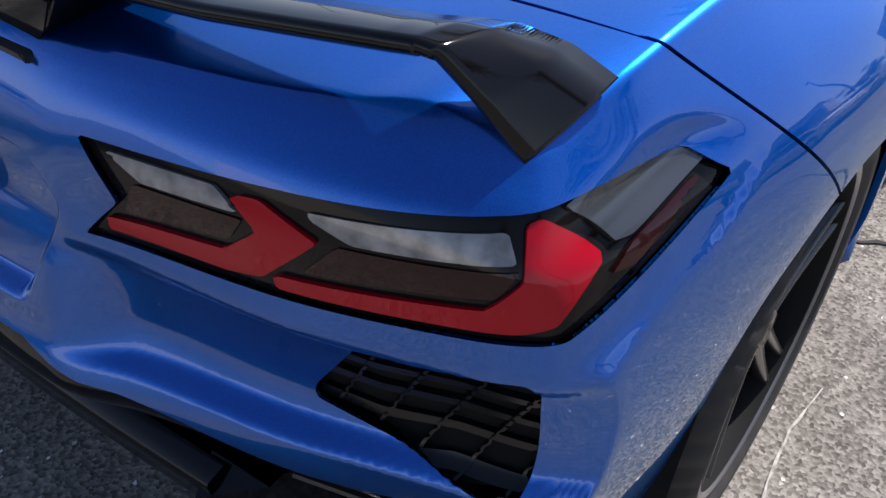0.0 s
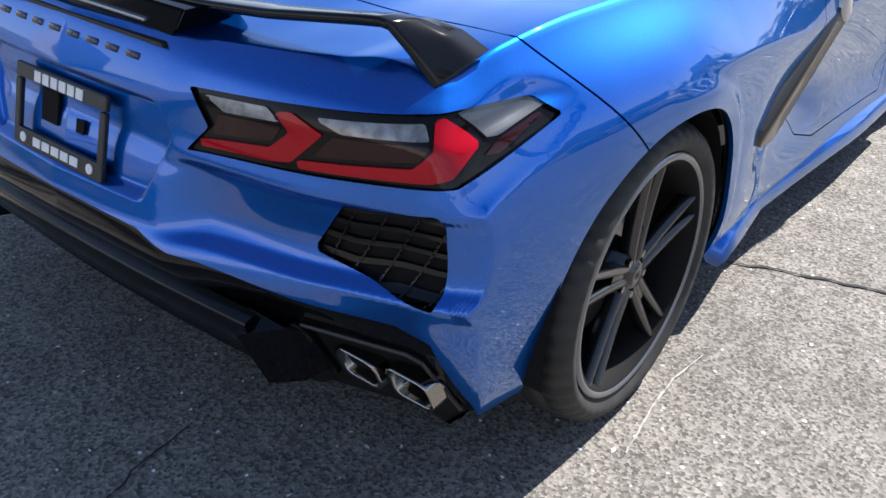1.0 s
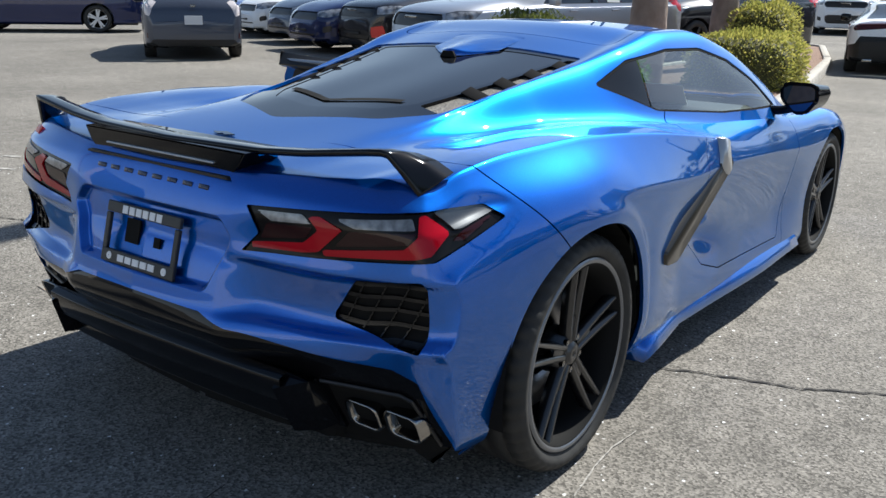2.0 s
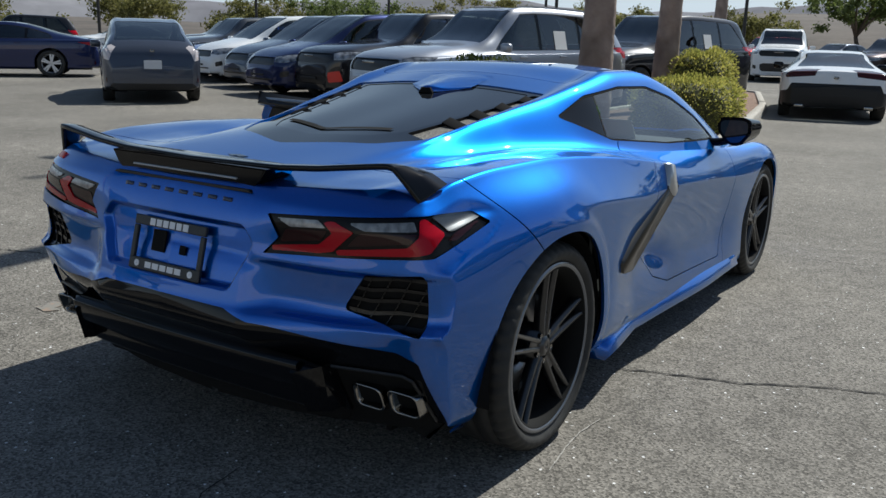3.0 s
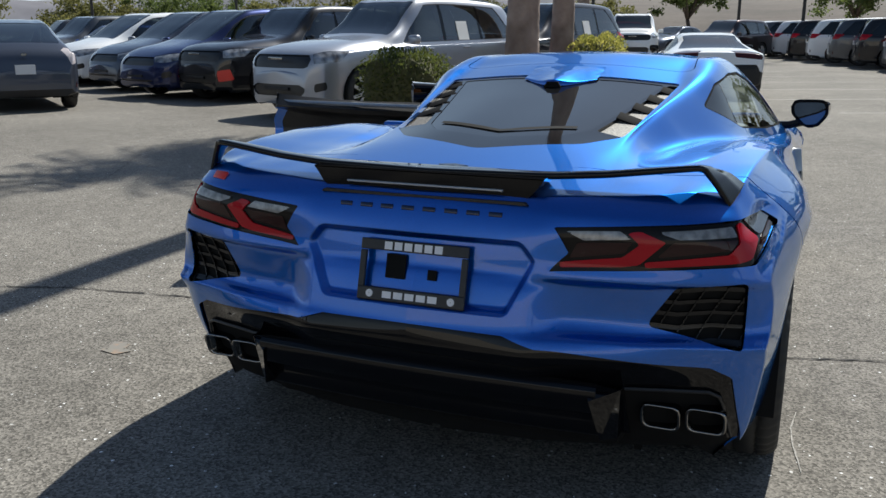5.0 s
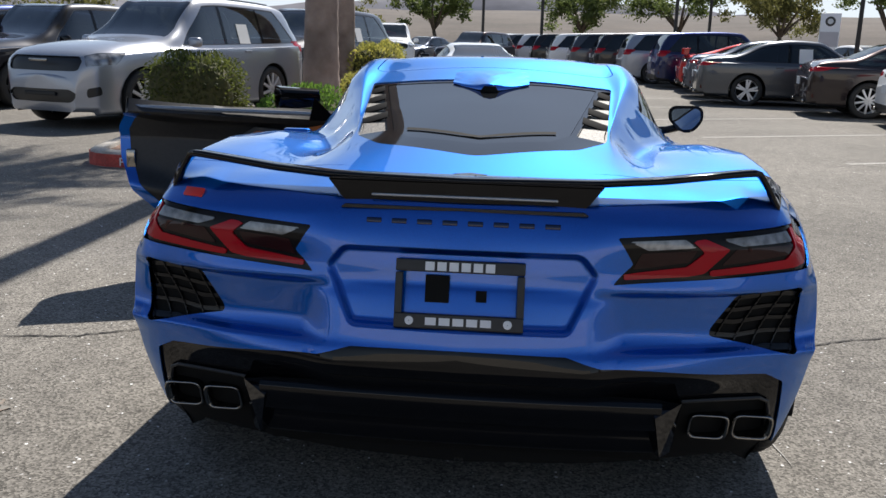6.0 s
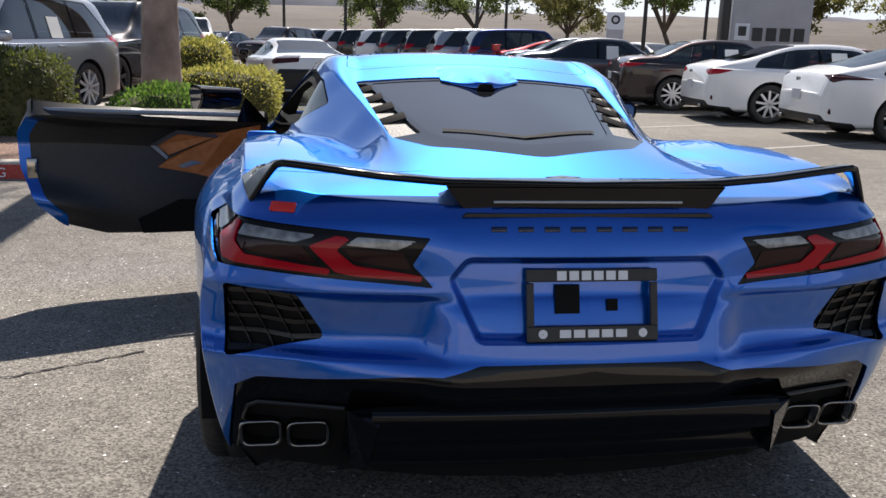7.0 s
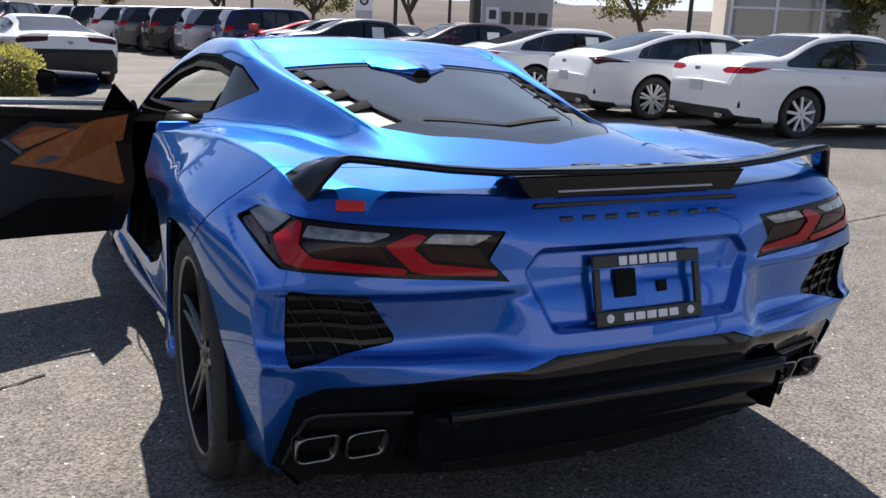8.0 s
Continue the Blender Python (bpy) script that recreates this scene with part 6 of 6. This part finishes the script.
def tree(at, h, spread, seed, material, n=8000, lean=0.0):
    """A desert street tree: forked trunk, limbs and an open, uneven crown of small leaves."""
    rr = random.Random(seed)
    t = tagged(empty("tree", pose(*at)), "airy desert tree with small leaves and dark trunk", "tree", "trees along the far edge")
    bm = bmesh.new()
    fork = Vector((lean * h * .3, 0, h * .34))
    tube([(0, 0, 0), (lean * h * .1, .03, h * .17), fork], lambda q: h * (.030 - .010 * q), 8, bm)
    tips = []
    for k in range(7):
        a = k * .9 + rr.uniform(0, .6)
        e = fork + Vector((math.cos(a) * spread * rr.uniform(.45, .85), math.sin(a) * spread * rr.uniform(.45, .85), h * rr.uniform(.22, .52)))
        mid = fork.lerp(e, .5) + Vector((rr.uniform(-.2, .2), rr.uniform(-.2, .2), .25))
        tube([fork, mid, e], lambda q: h * (.016 - .012 * q), 6, bm)
        tips += [e, mid.lerp(e, .5), e + Vector((rr.uniform(-1, 1), rr.uniform(-1, 1), rr.uniform(-.2, .7))) * spread * .35]
    part("trunk", smooth(bm, 60), TREE_BARK, t)
    r = np.random.RandomState(seed)
    c = np.array([tuple(q) for q in tips])
    c = np.concatenate([c, c + r.normal(size=c.shape) * np.array((.26, .26, .20)) * spread, c + r.normal(size=c.shape) * np.array((.34, .34, .24)) * spread])
    q = r.normal(size=(n, 3))
    q *= (r.rand(n) ** .5 / np.linalg.norm(q, axis=1))[:, None]
    p = c[r.randint(0, len(c), n)] + q * np.array((.26, .26, .17)) * spread * r.uniform(.5, 1.2, len(c))[r.randint(0, len(c), n)][:, None]
    part("crown", leaves(p, .115, seed), material, t)
    return t


for k, (x, y, h, sp, mt) in enumerate(((-5.4, 53, 6.0, 2.4, LEAF_TREE), (3.5, 55, 6.2, 3.0, LEAF_TREE), (9, 52, 6.6, 3.2, LEAF_TREE), (14.5, 50, 6.0, 3.0, LEAF_PALE), (19, 44, 6.5, 3.0, LEAF_TREE), (26.5, 33, 6.5, 3.0, LEAF_PALE),
                                       (33, 26, 6.6, 3.0, LEAF_PALE), (-13, 58, 5.5, 2.8, LEAF_PALE), (-21, 56, 5.2, 3.2, LEAF_PALE), (-29, 52, 5.0, 3.4, LEAF_PALE), (-36, 44, 5.4, 3.2, LEAF_TREE), (-44, 34, 5.6, 3.2, LEAF_PALE),
                                       (-50, 26, 5.4, 3.2, LEAF_PALE), (-40, 40, 5.2, 3.0, LEAF_PALE), (-33, 49, 5.0, 2.8, LEAF_PALE), (22, 38, 6.0, 2.6, LEAF_PALE))):
    low = .62 if x < -10 else .92
    tree((x, y, 0), h * low, sp * (.95 if x < -10 else .9), 20 + k, mt, lean=rnd.uniform(-.4, .4))

POLE = mat("pole_bronze", (0.035, 0.032, 0.030), 0.5, .4)
for x, y in ((-33, 33), (-27, 37), (-19, 40), (-15.5, 34), (-10.5, 42), (-8.2, 38), (-2.2, 44), (.8, 40), (6.4, 36), (9.0, 42), (11.8, 30), (17, 36), (19.5, 22), (-37, 26)):
    lp = tagged(empty("light_pole", pose(x, y, 0)), "tall dark bronze car park light pole", "light pole", "light poles of the lot")
    part("pole", tube([(0, 0, 0), (0, 0, 4), (0, 0, 8)], lambda q: .085 - .03 * q, 10), POLE, lp)
    part("base", lathe([(0, .001), (0, .28), (.6, .28), (.62, .001)], 14, "z"), CONCRETE, lp)
    part("lamp_head", smooth(box((.5, .35, .12), (.35, 0, 8.0), .03)), POLE, lp)

# monument sign, small sign and the glazed building
SIGN_GREY = grain(mat("sign_grey_panel", (0.40, 0.39, 0.42), 0.5, .2), (.36, .35, .38), (.43, .42, .45), 2)
sg = tagged(empty("monument_sign", pose(11.9, 21.1, 0, 0, 0, -14)), "tall grey panelled monument sign with dark marks", "sign")
part("panel", smooth(box((2.22, .5, 5.5), (.13, 0, 2.75), .02)), SIGN_GREY, sg)
part("side_edge", smooth(box((.20, .6, 5.6), (-1.10, 0, 2.8), .02)), BLACK_SATIN, sg)
part("side_trim", smooth(box((.05, .56, 5.56), (-.96, 0, 2.79), .01)), SILVER_TRIM, sg, "pale upright trim")
for z in (1.25, 2.9, 4.2):
    part("joint", box((2.1, .012, .02), (.16, -.252, z)), BLACK_SATIN, sg)
part("mark_plate", box((.40, .03, .46), (-.62, -.262, 1.76), .01), WHITE_INK, sg, "pale square mark")
part("mark_bar", box((.22, .03, .26), (-.62, -.275, 1.78), .01), BLACK_SATIN, sg)
for k in range(4):
    part("letter_bar", box((.28, .03, .36), (-.20 + k * .38, -.262, 1.70), .01), BLACK_SATIN, sg)
bs_ = tagged(empty("pylon_sign", pose(13.1, 37.1, 0, 0, 0, -20)), "small white pylon sign with a round dark mark", "sign")
part("board", smooth(box((.80, .25, 2.70), (0, 0, 1.45), .02)), WHITE_INK, bs_)
part("round_mark", lathe([(-.14, .001), (-.14, .20), (-.12, .21)], 24, "y"), BLACK_SATIN, bs_, m=pose(0, 0, 2.45))
part("round_center", lathe([(-.15, .001), (-.15, .11), (-.13, .12)], 24, "y"), PLATE_MARK, bs_, m=pose(0, 0, 2.45))
part("shelf_bar", box((.74, .02, .62), (0, -.13, 1.70)), SIGN_GREY, bs_)
bd = tagged(empty("dealer_building", pose(35, 25, 0, 0, 0, -38)), "low glazed showroom with a pale frame", "building")
STUCCO = grain(mat("stucco", (0.55, 0.50, 0.44), 0.9), (.48, .44, .38), (.60, .56, .50), 4, bump=.2, bump_scale=60, dist=.005)
SHOW_GLASS = mat("showroom_glass", (0.16, 0.18, 0.19), 0.06, 0, 1.0, 0.01)
part("wall", box((16, 9, .5), (0, 4.5, 6.0)), STUCCO, bd)
part("roof", box((16.8, 10, .25), (0, 4.5, 6.4), .03), SIGN_GREY, bd)
part("back_wall", box((16, .3, 5.8), (0, 9, 2.9)), STUCCO, bd)
part("plinth", box((16, .3, .4), (0, 0, .2)), STUCCO, bd)
for k in range(9):
    part("mullion", box((.14, .16, 5.4), (-8 + k * 2, 0, 3.1), .01), WHITE_INK, bd)
for z in (1.6, 2.9, 4.2, 5.5):
    part("transom", box((16, .12, .10), (0, .01, z), .01), WHITE_INK, bd)
for k in range(8):
    part("pane", box((1.86, .02, 5.3), (-7 + k * 2, .05, 3.1)), SHOW_GLASS, bd)
part("side_wall", box((.3, 9, 5.8), (-8.1, 4.5, 2.9)), STUCCO, bd)

# low wall and desert ground far off, then the hills
DESERT = grain(mat("desert_soil", (0.095, 0.078, 0.065), 0.95), (.075, .062, .052), (.122, .10, .083), .15, second=(2.0, .85, 1.1))
for nm, y, z0, z1, lab in (("desert_bank", 75, -.02, 3.6, "bare tan desert bank beyond the lot"),):
    bm = bmesh.new()
    prev = None
    for k in range(61):
        a = radians(-75 + 150 * k / 60)
        rowv = []
        low_ = .42 + .58 * min(1, max(0, (math.degrees(a) + 34) / 22))
        for rad, z in ((y, .006), (y + 6, z1 * .55), (y + 60, z1 * 1.6), (y + 500, 6)):
            rowv.append(bm.verts.new((rad * math.sin(a), rad * math.cos(a), (z * low_ if z > .1 else z) + (noise.noise((a * 9, rad * .01, 0)) * .4 if z > .1 else 0))))
        if prev:
            for i in range(3):
                bm.faces.new((prev[i], rowv[i], rowv[i + 1], prev[i + 1]))
        prev = rowv
    tagged(part(nm, smooth(bm, 60), DESERT), lab, "desert", kind="structure")
# the haze of distance is put into the hills' grey-blue colour
HILL = grain(mat("hazy_hills", (0.24, 0.235, 0.25), 1.0, spec=0), (.20, .195, .215), (.29, .285, .30), .004, second=(.02, .9, 1.08))
bm = bmesh.new()
prev = None
for k in range(181):
    a = radians(-100 + 200 * k / 180)
    h = 62 + 60 * max(0, noise.noise((a * 3.1, 1.7, 0)) + .25) + 14 * noise.noise((a * 14, 4, 0)) + 5 * noise.noise((a * 45, 9, 0))
    rowv = [bm.verts.new((1900 * math.sin(a), 1900 * math.cos(a), -1)), bm.verts.new((1950 * math.sin(a), 1950 * math.cos(a), max(14, h) * .62)), bm.verts.new((2050 * math.sin(a), 2050 * math.cos(a), max(14, h)))]
    if prev:
        for i in range(2):
            bm.faces.new((prev[i], rowv[i], rowv[i + 1], prev[i + 1]))
    prev = rowv
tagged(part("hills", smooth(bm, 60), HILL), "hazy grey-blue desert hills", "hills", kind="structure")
# unseen plain walls behind the viewer, added for the paint to reflect
for x, y, w, tn in ((4, -34, 40, 0), (-32, -22, 30, 40)):
    tagged(part("reflected_wall", box((w, .4, 6), (0, 0, 3)), STUCCO, None, m=pose(x, y, 0, 0, 0, tn)), "plain pale stucco wall added behind the viewer for reflections", "wall", kind="structure")
